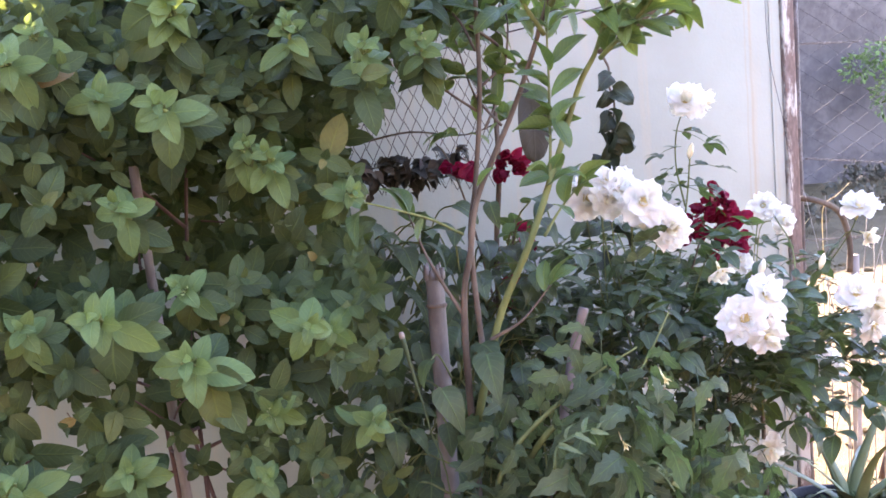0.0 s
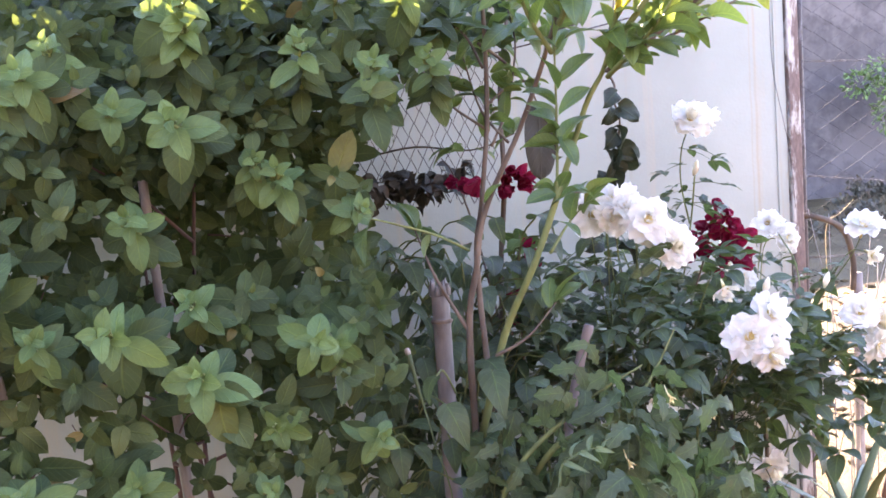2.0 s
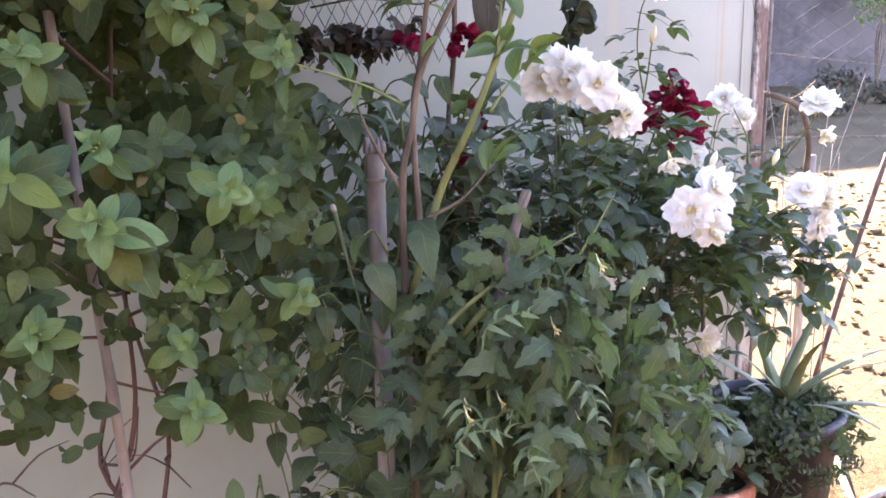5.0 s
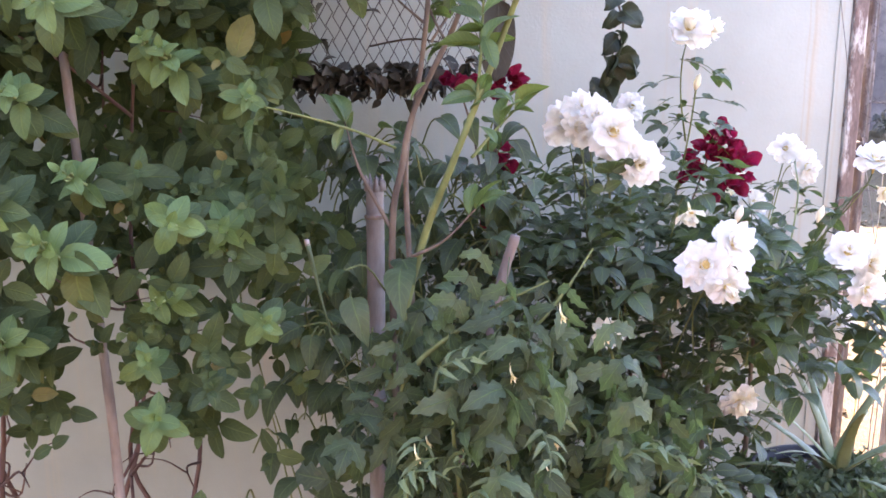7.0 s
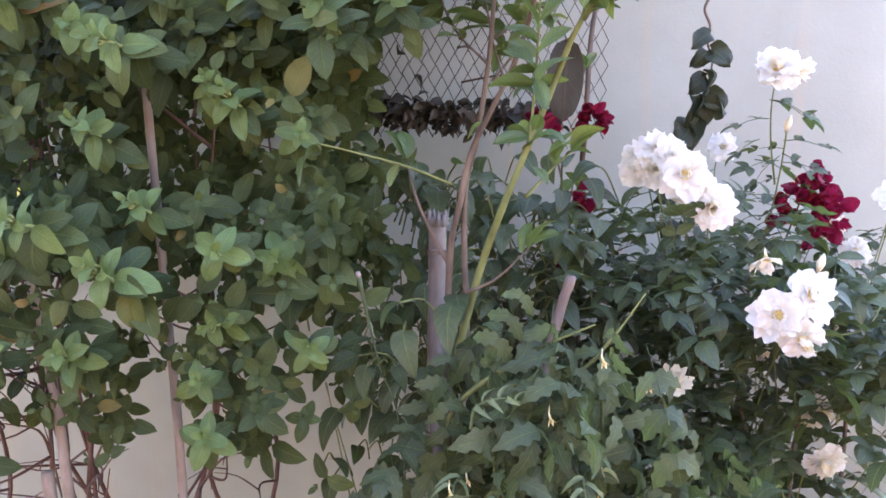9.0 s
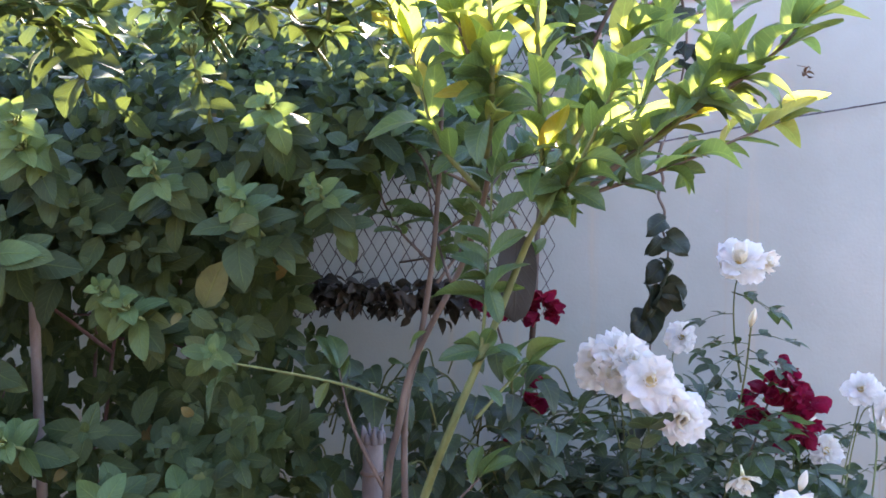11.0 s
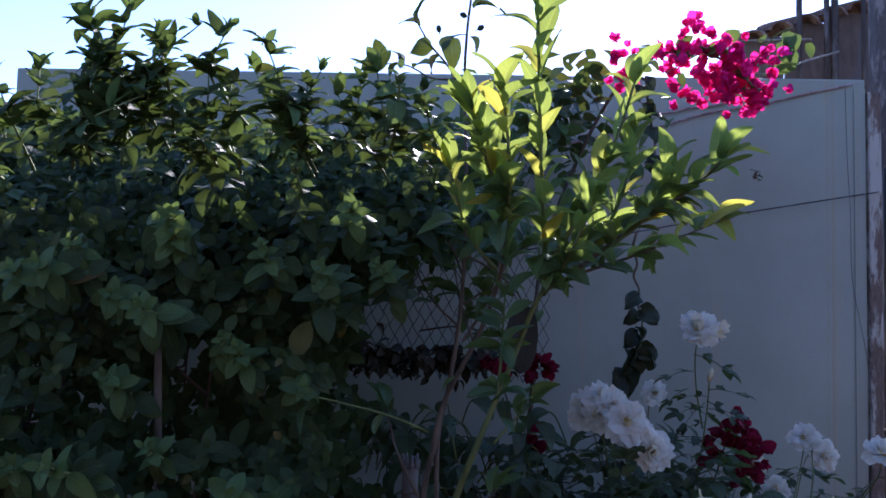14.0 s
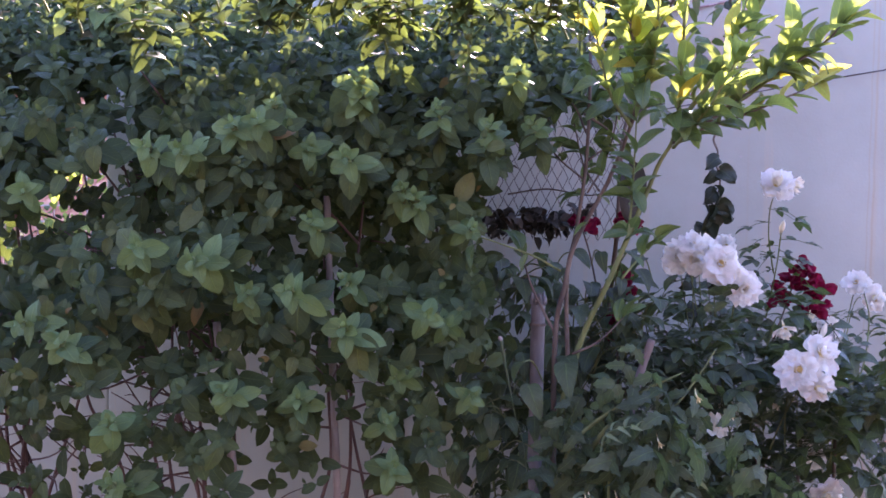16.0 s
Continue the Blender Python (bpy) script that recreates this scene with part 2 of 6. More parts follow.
RED_CORD = worn_material("faded_red_cord", (0.33, 0.19, 0.175), (0.36, 0.26, 0.235), 30, 0.5)
BLACK_WIRE = worn_material("blackened_wire", (0.010, 0.008, 0.007), (0.016, 0.013, 0.012), 60, 0.5, 0.95)
GALVANISED = worn_material("dull_galvanised_wire", (0.10, 0.085, 0.075), (0.16, 0.145, 0.135), 60, 0.5, 0.8)
BLACK_PLASTIC = worn_material("dusty_black_plastic", (0.03, 0.03, 0.033), (0.085, 0.075, 0.07), 8, 0.55, 0.55)
STAMEN = worn_material("stamen", (0.68, 0.52, 0.20), (0.76, 0.66, 0.36), 60, 0.5)
OLD_TILE = worn_material("old_clay_tile", (0.17, 0.10, 0.072), (0.23, 0.16, 0.125), 14, 0.5, 0.9, 0, (1, 1, 1))
TERRACOTTA = worn_material("terracotta", (0.42, 0.16, 0.09), (0.5, 0.26, 0.17), 12, 0.52, 0.9)


# ---- builders ----
class Pile:
    """Collects copies of small shapes (points, faces, uv per point) into one mesh."""

    def __init__(self):
        self.v, self.f, self.uv, self.count = [], [], [], 0

    def add(self, shape, m=None):
        v, f, uv = shape
        if m is not None:
            a = np.array(m)
            v = v @ a[:3, :3].T + a[:3, 3]
        self.v.append(v)
        self.uv.append(uv)
        k = self.count
        self.f.extend([tuple(i + k for i in q) for q in f])
        self.count += len(v)
        return self

    def mesh(self, name, mat, smooth=True):
        me = bpy.data.meshes.new(name)
        v = np.concatenate(self.v)
        me.from_pydata(v.tolist(), [], self.f)
        uv = np.concatenate(self.uv)
        layer = me.uv_layers.new(name="UVMap")
        idx = np.empty(len(me.loops), dtype=np.int32)
        me.loops.foreach_get("vertex_index", idx)
        layer.data.foreach_set("uv", uv[idx].astype(np.float32).ravel())
        if smooth:
            me.polygons.foreach_set("use_smooth", np.ones(len(me.polygons), dtype=bool))
        me.materials.append(mat)
        me.update()
        return me


def thing(name, label, category, group="", kind="", at=(0, 0, 0)):
    ob = new(name)
    ob.location = at
    return tagged(ob, label, category, group, kind)


def part(name, me, parent, label="", m=None, kind=""):
    ob = new(name, me)
    ob.parent = parent
    if m is not None:
        ob.matrix_basis = m
    return tagged(ob, label, kind=kind)


def solid(name, me, label, category, kind="", m=None, group=""):
    ob = new(name, me)
    if m is not None:
        ob.matrix_basis = m
    return tagged(ob, label, category, group, kind)


def box_shape(x0, x1, y0, y1, z0, z1, bevel=0.0):
    bm = bmesh.new()
    bmesh.ops.create_cube(bm, size=1, matrix=Matrix.Translation(((x0 + x1) / 2, (y0 + y1) / 2, (z0 + z1) / 2)) @ Matrix.Diagonal((x1 - x0, y1 - y0, z1 - z0, 1)))
    if bevel:
        bmesh.ops.bevel(bm, geom=list(bm.edges), offset=bevel, segments=2, affect="EDGES", profile=0.5)
    v = np.array([p.co[:] for p in bm.verts])
    bm.verts.index_update()
    f = [tuple(p.index for p in q.verts) for q in bm.faces]
    bm.free()
    return v, f, np.zeros((len(v), 2))


def box_mesh(name, mat, *sizes, bevel=0.004):
    return Pile().add(box_shape(*sizes, bevel=bevel)).mesh(name, mat, False)


def tube_shape(points, radii, sides=7, cap=True):
    """A round rod along points; radii one number or one a point."""
    p = [Vector(q) for q in points]
    r = [radii] * len(p) if isinstance(radii, (int, float)) else list(radii)
    v, f = [], []
    up = Vector((0.31, 0.17, 0.93))
    for i, q in enumerate(p):
        d = (p[min(i + 1, len(p) - 1)] - p[max(i - 1, 0)]).normalized()
        a = d.cross(up)
        if a.length < 0.05:
            a = d.cross(Vector((1, 0, 0)))
        a.normalize()
        b = d.cross(a)
        for k in range(sides):
            w = 2 * math.pi * k / sides
            v.append((q + (a * math.cos(w) + b * math.sin(w)) * r[i])[:])
    for i in range(len(p) - 1):
        for k in range(sides):
            k2 = (k + 1) % sides
            f.append((i * sides + k, i * sides + k2, (i + 1) * sides + k2, (i + 1) * sides + k))
    if cap:
        f.append(tuple(range(sides - 1, -1, -1)))
        f.append(tuple((len(p) - 1) * sides + k for k in range(sides)))
    return np.array(v), f, np.full((len(v), 2), 0.25)


def spline(points, n=6):
    """A smooth line through points (Catmull-Rom)."""
    p = [Vector(q) for q in points]
    p = [p[0] * 2 - p[1]] + p + [p[-1] * 2 - p[-2]]
    out = []
    for i in range(1, len(p) - 2):
        for k in range(n):
            t = k / n
            a, b, c, d = p[i - 1], p[i], p[i + 1], p[i + 2]
            out.append(0.5 * ((2 * b) + (c - a) * t + (2 * a - 5 * b + 4 * c - d) * t * t + (3 * b - a - 3 * c + d) * t ** 3))
    out.append(p[-2])
    return out


def wobble(points, amount, rng):
    return [q + Vector((rng.uniform(-1, 1), rng.uniform(-1, 1), rng.uniform(-1, 1))) * amount for q in points]


def leaf_shape(length, width, rows=7, cols=4, fold=0.25, droop=0.25, twist=0.0, lobes=0.0, fat=1.0, seed=0, wave=0.04, teeth=3.6, blunt=0.72):
    """A leaf from its stalk at the origin along +y, its upper face +z."""
    rng = random.Random(seed)
    ph = rng.uniform(0, 6)
    v, uv, f = [], [], []
    for i in range(rows + 1):
        s = i / rows
        w = 0.5 * width * (math.sin(math.pi * s ** (0.80 * fat)) ** blunt if 0 < s < 1 else 0.03)
        if lobes and 0 < s < 1:
            w *= 1 - lobes * (1 - abs(((s * teeth + 0.3) % 1.0) * 2 - 1) ** 0.7)
        y = length * s * (1 - 0.12 * droop * s)
        z0 = -droop * length * s * s * (0.6 + 0.4 * s) + 0.12 * length * s
        for k in range(cols + 1):
            u = k / cols * 2 - 1
            z = z0 + fold * (abs(u) - 0.35 * u * u) * w * 1.2 + wave * width * math.sin(5.5 * s + ph + 2 * u) * abs(u)
            z += twist * u * w * s
            v.append((u * w, y - 0.06 * length * u * u * (1 - s) * (1 if lobes else 0), z))
            uv.append((k / cols, s))
    for i in range(rows):
        for k in range(cols):
            a = i * (cols + 1) + k
            f.append((a, a + 1, a + cols + 2, a + cols + 1))
    return np.array(v), f, np.array(uv)


def facing(at, ahead, roll=0.0, size=1.0):
    """A pose whose +y looks along ahead, with +z as far up as may be."""
    y = Vector(ahead).normalized()
    z = Vector((0, 0, 1)) - y * y.z
    if z.length < 0.05:
        z = Vector((0, -1, 0)) - y * y.dot(Vector((0, -1, 0)))
    z.normalize()
    x = y.cross(z)
    return Matrix.Translation(at) @ Matrix((x, y, z)).transposed().to_4x4() @ Matrix.Rotation(roll, 4, "Y") @ Matrix.Diagonal((size, size, size, 1))


def axis_pose(at, axis, spin=0.0, size=1.0):
    """A pose whose +z looks along axis."""
    q = Vector(axis).to_track_quat("Z", "Y").to_matrix().to_4x4()
    return Matrix.Translation(at) @ q @ Matrix.Rotation(spin, 4, "Z") @ Matrix.Diagonal((size, size, size, 1))


def arranged(at_z, angle, tilt, size):
    """A leaf's pose on a shoot that runs along +z: turned round it, raised by tilt."""
    return Matrix.Translation((0, 0, at_z)) @ Matrix.Rotation(angle, 4, "Z") @ Matrix.Rotation(tilt, 4, "X") @ Matrix.Diagonal((size, size, size, 1))


# ---- the ground, the wall and what stands behind ----
def build_ground():
    n, half = 110, 60.0
    g = np.linspace(-1, 1, n)
    g = np.sign(g) * np.abs(g) ** 3 * half
    pile_v, f = [], []
    for j in range(n):
        for i in range(n):
            x, y = g[i], g[j] + 2
            near = 1 if abs(x) < 10 and abs(y) < 12 else 0.2
            z = near * (0.03 * noise.noise((x * 1.1, y * 1.1, 0)) + 0.02 * noise.noise((x * 5, y * 5, 3)))
            pile_v.append((x, y, z - 0.02))
    for j in range(n - 1):
        for i in range(n - 1):
            a = j * n + i
            f.append((a, a + 1, a + n + 1, a + n))
    me = Pile().add((np.array(pile_v), f, np.zeros((n * n, 2)))).mesh("ground", SOIL)
    return tagged(new("ground", me), "pale dry sandy soil with darker patches", "ground", kind="structure")


def build_wall():
    w = tagged(new("wall_white", box_mesh("wall_white", WALL_PAINT, -0.95, 1.60, 2.36, 2.46, -0.1, 2.2, bevel=0.006)), "white painted wall with rust streaks and flat top", "wall", kind="structure")
    tagged(new("wall_low", box_mesh("wall_low", WALL_PAINT, -2.4, -0.954, 2.37, 2.45, -0.1, 1.02, bevel=0.006)), "lower stretch of dull white wall behind the hedge", "wall", kind="structure")
    part("corner_batten", box_mesh("corner_batten", OLD_TIMBER, 1.602, 1.640, 2.345, 2.40, 0.0, 2.16, bevel=0.005), w, "timber batten with flaking pale paint")
    part("cover_strip", box_mesh("cover_strip", WALL_PAINT, 1.565, 1.598, 2.356, 2.3585, 0.0, 2.17, bevel=0.0008), w, "flat white cover strip along the wall's end")
    return w


def build_wall_lines():
    rng = random.Random(3)
    for a, b in (((0.70, 1.985), (1.56, 2.183)), ((0.86, 2.065), (1.20, 2.125))):
        p = spline([(a[0] + (b[0] - a[0]) * k / 6, 2.352 + rng.uniform(-0.002, 0.001), a[1] + (b[1] - a[1]) * k / 6 + rng.uniform(-0.006, 0.006)) for k in range(7)], 5)
        solid("cord", Pile().add(tube_shape(p, 0.0032, 6)).mesh("cord", RED_CORD), "faded red cord fixed slanting along the white wall", "cord", group="cords on the wall")
    p = spline([(0.55, 2.30, 1.66), (0.85, 2.31, 1.715), (1.203, 2.325, 1.786), (1.40, 2.33, 1.822), (1.625, 2.335, 1.862)], 8)
    solid("wire", Pile().add(tube_shape(p, 0.0022, 6)).mesh("wire", DARK_STEEL), "thin dark wire strung across the white wall", "wire")
    p = spline([(1.535, 2.345, 2.17), (1.54, 2.345, 1.95), (1.548, 2.346, 1.80), (1.55, 2.34, 1.60), (1.585, 2.33, 1.38), (1.60, 2.33, 1.2)], 6)
    solid("cable", Pile().add(tube_shape(p, 0.0009, 6)).mesh("cable", DARK_STEEL), "thin black cable hanging down the wall's end", "cable")
    leaf = Pile()
    for k in range(4):
        leaf.add(leaf_shape(0.020, 0.013, 4, 2, 0.7, 0.5, 0.4, seed=70 + k), facing((1.244, 2.24, 1.886), (math.cos(k * 1.7), -0.4, math.sin(k * 1.7) * 0.8), k))
    leaf.add(tube_shape([(1.244, 2.24, 1.886), (1.258, 2.25, 1.90), (1.262, 2.355, 1.925)], 0.0008, 5))
    solid("dead_leaf", leaf.mesh("dead_leaf", DRY_LEAF), "shrivelled brown leaf caught on a thread before the wall", "leaf")


def build_mesh_panel():
    rng = random.Random(8)
    panel = thing("wire_mesh_panel", "rusty diamond wire mesh panel hung before the white wall", "wire mesh", at=(0.3, 2.165, 1.31))
    x0, x1, z0, z1, w, h = 0.02, 0.675, 0.0, 0.70, 0.0162, 0.0295
    count = int((x1 - x0) / w)
    for k in range(count):
        x = x0 + k * w - 0.3
        pts, z, i = [], z0 + rng.uniform(-0.012, 0.0), 0
        top = z1 - (0.02 if k % 2 else 0)
        while z < top:
            pts.append((x + (w / 2 if (i + k) % 2 else -w / 2) + 0.004 * math.sin(z * 9) + rng.uniform(-0.0008, 0.0008), 0.003 * (1 if (i + k) % 2 else -1) + 0.012 * math.sin(x * 6 + z * 4), z))
            z += h
            i += 1
        part("wire", Pile().add(tube_shape(pts, 0.00135, 4)).mesh("wire", WIRE, False), panel)
    return panel


def build_behind():
    # a brown boarded lean-to roof behind the wall's end
    roof = thing("shed_roof", "dark brown weathered board roof of a lean-to behind the wall", "roof", at=(2.2, 3.1, 2.1))
    rng = random.Random(17)

    def top(x):
        """Height of the sagging roof edge over the boards."""
        return 0.47 + 0.19 * min(1.0, (x + 0.75) / 0.8) - 0.02 * math.sin(5 * x) if x < 0.05 else 0.66 + 0.04 * x
    for k in range(15):
        x = -0.75 + k * 0.17
        me = box_mesh("board", RUST, x, x + 0.163, -0.012 + rng.uniform(-0.006, 0.006), 0.012, -0.02 - rng.uniform(0, 0.03), top(x + 0.03) - 0.02 + rng.uniform(-0.008, 0.008), bevel=0.004)
        part("board", me, roof)
    # curved clay tiles along the edge
    for k in range(26):
        x = -0.76 + k * 0.097
        v, f, m = [], [], 8
        for yy, r in ((-0.07, 0.050), (0.42, 0.044)):
            for rr in (r, r - 0.012):
                for c in range(m + 1):
                    a = math.pi * c / m
                    v.append((rr * math.cos(a), yy, rr * 0.75 * math.sin(a) + (0.10 if yy > 0 else 0)))
        q = m + 1
        for c in range(m):
            f += [(c, c + 1, 2 * q + c + 1, 2 * q + c), (q + c + 1, q + c, 3 * q + c, 3 * q + c + 1), (c + 1, c, q + c, q + c + 1)]
        part("roof_tile", Pile().add((np.array(v), f, np.zeros((len(v), 2)))).mesh("roof_tile", OLD_TILE), roof, "dusty curved clay tile", m=pose(x + 0.05, 0, top(x + 0.05) - 0.045, rng.uniform(-3, 3), rng.uniform(-4, 4), 0))
    for x, z, r in ((-0.565, 1.25, 0.011), (-0.465, 1.2, 0.010), (-0.435, 1.2, 0.013), (-0.33, 1.1, 0.009)):
        part("upright", Pile().add(tube_shape([(x, -0.10, -0.05), (x + 0.004, -0.10, 0.5), (x, -0.10, z)], r, 8)).mesh("upright", DARK_STEEL), roof, "thin dark upright")
    part("post", box_mesh("post", GREY_TIMBER, -0.505, -0.445, -0.60, -0.54, -2.12, 0.75, bevel=0.006), roof, "grey timber post")
    # a neighbour's grey-brown wall across the yard
    tagged(new("wall_neighbour", box_mesh("wall_neighbour", DARK_WALL, 4.5, 30.0, 17.0, 17.3, -0.1, 4.75, bevel=0.01)), "grey-brown rendered neighbour's wall in shade", "wall", kind="structure")
    # an unseen dark wall, added behind the camera to cut low skylight
    tagged(new("unseen_rear_blocker", box_mesh("unseen_rear_blocker", REAR_BLOCKER, -8.0, 9.0, -3.6, -3.4, -0.1, 3.0, bevel=0.01)), "unseen dark brown wall added behind the camera to block low light", "wall", kind="structure")
    # brick house beyond the hedge's far end
    house = thing("brick_house", "red brick house wall with tiled roof beyond the hedge", "house", at=(-4.6, 8.0, 0))
    part("wall", box_mesh("wall", MORTAR, -3.2, 3.2, 0.0, 0.25, -0.1, 2.6, bevel=0.005), house, "brick wall")
    part("roof", Pile().add(box_shape(-3.5, 3.5, -0.3, 2.6, 0, 0.08, 0.01), pose(0, 0, 2.6, 28, 0, 0)).mesh("roof", TERRACOTTA, False), house, "low clay tile roof")
    stock = [Pile().add(box_shape(-0.148, 0.148, -0.012, 0.01, -0.068, 0.068)).mesh("brick", BRICK, False), Pile().add(box_shape(-0.146, 0.147, -0.014, 0.01, -0.067, 0.066)).mesh("brick", BRICK, False)]
    for r in range(12):
        for c in range(16):
            part("brick", stock[(r + c) % 2], house, m=pose(-1.3 + c * 0.312 + (0.156 if r % 2 else 0), 0.0, 0.65 + r * 0.152))
    return roof


def build_fence():
    rng = random.Random(21)
    fence = thing("chain_link_fence", "sagging wire netting fence on thin poles beside the wall", "fence", at=(1.9, 2.42, 0))
    for x, y, r, h, mat, lab in ((-0.212, 0.02, 0.015, 1.95, DARK_STEEL, "dark steel pole"), (-0.09, -0.06, 0.014, 0.98, CANE, "pale weathered stake"), (1.6, 0.1, 0.016, 1.7, DARK_STEEL, "dark steel pole")):
        part("post", Pile().add(tube_shape(spline([(x, y, -0.05), (x + 0.005, y, h / 2), (x + 0.012, y, h)], 5), r, 9)).mesh("post", mat), fence, lab)
    bent = spline([(-0.095, -0.06, 0.93), (-0.10, -0.07, 1.03), (-0.14, -0.08, 1.12), (-0.21, -0.07, 1.16), (-0.26, -0.03, 1.17)], 6)
    part("bent_rod", Pile().add(tube_shape(bent, 0.009, 8)).mesh("bent_rod", BARK_BROWN), fence, "bent brown rod")
    leaning = spline([(0.0, -0.05, 0.25), (0.12, 0.0, 0.55), (0.28, 0.05, 0.95)], 5)
    part("strut", Pile().add(tube_shape(leaning, 0.009, 7)).mesh("strut", TWIG), fence, "dark leaning strut")
    w, h = 0.05, 0.03
    for k in range(36):
        x, pts, i, z = -0.20 + k * w, [], 0, 0.0
        while z < 1.98:
            pts.append((x + (w / 2 if (i + k) % 2 else -w / 2) + 0.01 * math.sin(3 * z + k * 0.2), 0.03 * math.sin(z * 3 + x * 2) + (0.002 if (i + k) % 2 else -0.002), z))
            z += h
            i += 1
        part("wire", Pile().add(tube_shape(pts, 0.0006, 4)).mesh("wire", BLACK_WIRE, False), fence)
    for z, lean in ((1.03, -0.02), (1.285, -0.17), (1.63, 0.02)):
        for turn in (0.0, math.pi):
            line = [(-0.2 + 0.012 * k, 0.02 + 0.0022 * math.cos(k * 0.9 + turn), z + lean * k / 150 - 0.02 * math.sin(math.pi * k / 150) + 0.0022 * math.sin(k * 0.9 + turn)) for k in range(151)]
            part("straining_wire", Pile().add(tube_shape(line, 0.0014, 5)).mesh("straining_wire", GALVANISED), fence, "strand of a twisted straining wire")
    return fence


def build_litter():
    rng = random.Random(91)
    stone = bmesh.new()
    bmesh.ops.create_icosphere(stone, subdivisions=1, radius=1)
    sv = np.array([v.co[:] for v in stone.verts])
    stone.verts.index_update()
    sf = [tuple(v.index for v in f.verts) for f in stone.faces]
    stone.free()
    pebbles, leaves = Pile(), Pile()
    for k in range(1500):
        x, y = rng.uniform(1.2, 5.5), rng.uniform(1.9, 8.5)
        r = rng.uniform(0.006, 0.028) * (1 if rng.random() > 0.06 else 2.5)
        jag = 1 + 0.25 * np.sin(sv[:, [1, 2, 0]] * 3 + k)
        pebbles.add((sv * jag, sf, np.zeros((len(sv), 2))), Matrix.Translation((x, y, -0.01)) @ Matrix.Rotation(rng.uniform(0, 6), 4, "Z") @ Matrix.Diagonal((r, r * rng.uniform(0.6, 1), r * 0.5, 1)))
    shape = leaf_shape(0.07, 0.03, 3, 2, 0.5, 0.3, 0.3, seed=9)
    for k in range(260):
        x, y = rng.uniform(1.2, 5.0), rng.uniform(1.8, 8.0)
        leaves.add(shape, facing((x, y, 0.0 + rng.uniform(0, 0.02)), (rng.uniform(-1, 1), rng.uniform(-1, 1), rng.uniform(-0.1, 0.4)), rng.uniform(-0.6, 0.6), rng.uniform(0.5, 1.4)))
    solid("pebbles", pebbles.mesh("pebbles", SOIL, False), "scattered small stones lying on the sandy soil", "stones", kind="stuff")
    solid("leaf_litter", leaves.mesh("leaf_litter", DRY_LEAF), "dry fallen leaves scattered on the sandy soil", "leaf litter", kind="stuff")
    for k, (x, y, l, r, turn) in enumerate(((1.72, 1.95, 0.22, 0.012, 25), (1.62, 1.72, 0.26, 0.016, -20), (1.9, 2.2, 0.3, 0.012, 60))):
        line = spline([(-l, 0, 0.012), (0, 0.015, 0.016), (l, 0, 0.012)], 5)
        solid("fallen_stick", Pile().add(tube_shape(line, r, 8)).mesh("fallen_stick", CANE), "pale dry stick lying on the soil", "stick", m=pose(x, y, 0, 0, 0, turn), group="fallen sticks")


build_ground()
build_litter()
build_wall()
build_wall_lines()
build_mesh_panel()
build_behind()
build_fence()


# ---- the hedge ----
def sprig_layout(rng, scale=1.0, pairs=4):
    """Leaf poses of one rosette along +z: crossed pairs, the outer ones larger and flatter."""
    out = []
    turn = rng.uniform(0, 3.14)
    for k in range(pairs):
        s = k / max(1, pairs - 1)
        size = (1.0 - 0.62 * s) * rng.uniform(0.82, 1.12) * scale
        tilt = radians(-6 + 58 * s + rng.uniform(-10, 10))
        for side in (0, math.pi):
            out.append((0.030 * s * scale - 0.028 * (1 - s), turn + side + rng.uniform(-0.28, 0.28), tilt + rng.uniform(-0.14, 0.14), size * rng.uniform(0.86, 1.1), s))
        turn += math.pi / 2 + rng.uniform(-0.25, 0.25)
    return out


HEDGE_LEAVES = [leaf_shape(0.055, 0.028 + 0.0016 * k, 9, 4, 0.24, 0.2 + 0.06 * k, 0.25 * (k - 2), seed=k, wave=0.06, fat=1.0, blunt=0.64) for k in range(6)]
HEDGE_LEAVES_LOW = [leaf_shape(0.059, 0.033, 6, 2, 0.25, 0.15 + 0.07 * k, 0.25 * (k - 2), seed=20 + k, wave=0.06, fat=1.0, blunt=0.64) for k in range(6)]


def bud_shape():
    p = Pile()
    for k in range(11):
        a, q = k * 2.4, 0.0028 * math.sqrt(k)
        x, y = q * math.cos(a), q * math.sin(a)
        p.add(tube_shape([(x * 0.3, y * 0.3, 0.0), (x, y, 0.012), (x * 1.05, y * 1.05, 0.016)], [0.0007, 0.0016, 0.0003], 5))
    return np.concatenate(p.v), p.f, np.concatenate(p.uv)


def hedge_front(x, z):
    """How far forward the hedge's face stands: it bulges towards its far end at chest height."""
    k = min(1, max(0, (0.05 - x) / 0.4))
    k = k * k * (3 - 2 * k)
    return 1.14 + 0.03 * math.sin(7 * x + 1) + 0.03 * math.sin(6 * z + 2 * x) - 0.20 * k * math.exp(-(((z - 1.2) / 0.38) ** 2)) + 0.10 * max(0, 0.95 - z)


def sun_line(y):
    """Height at which the sun, coming over the wall's top, first strikes at this depth."""
    return 2.2 - (2.36 - y) * 0.486


def shade_depth(z):
    """How far back the hedge's mass stands at this height: its face slopes away under the wall's shade."""
    return 2.36 - (2.2 - z) / 0.486 + 0.03


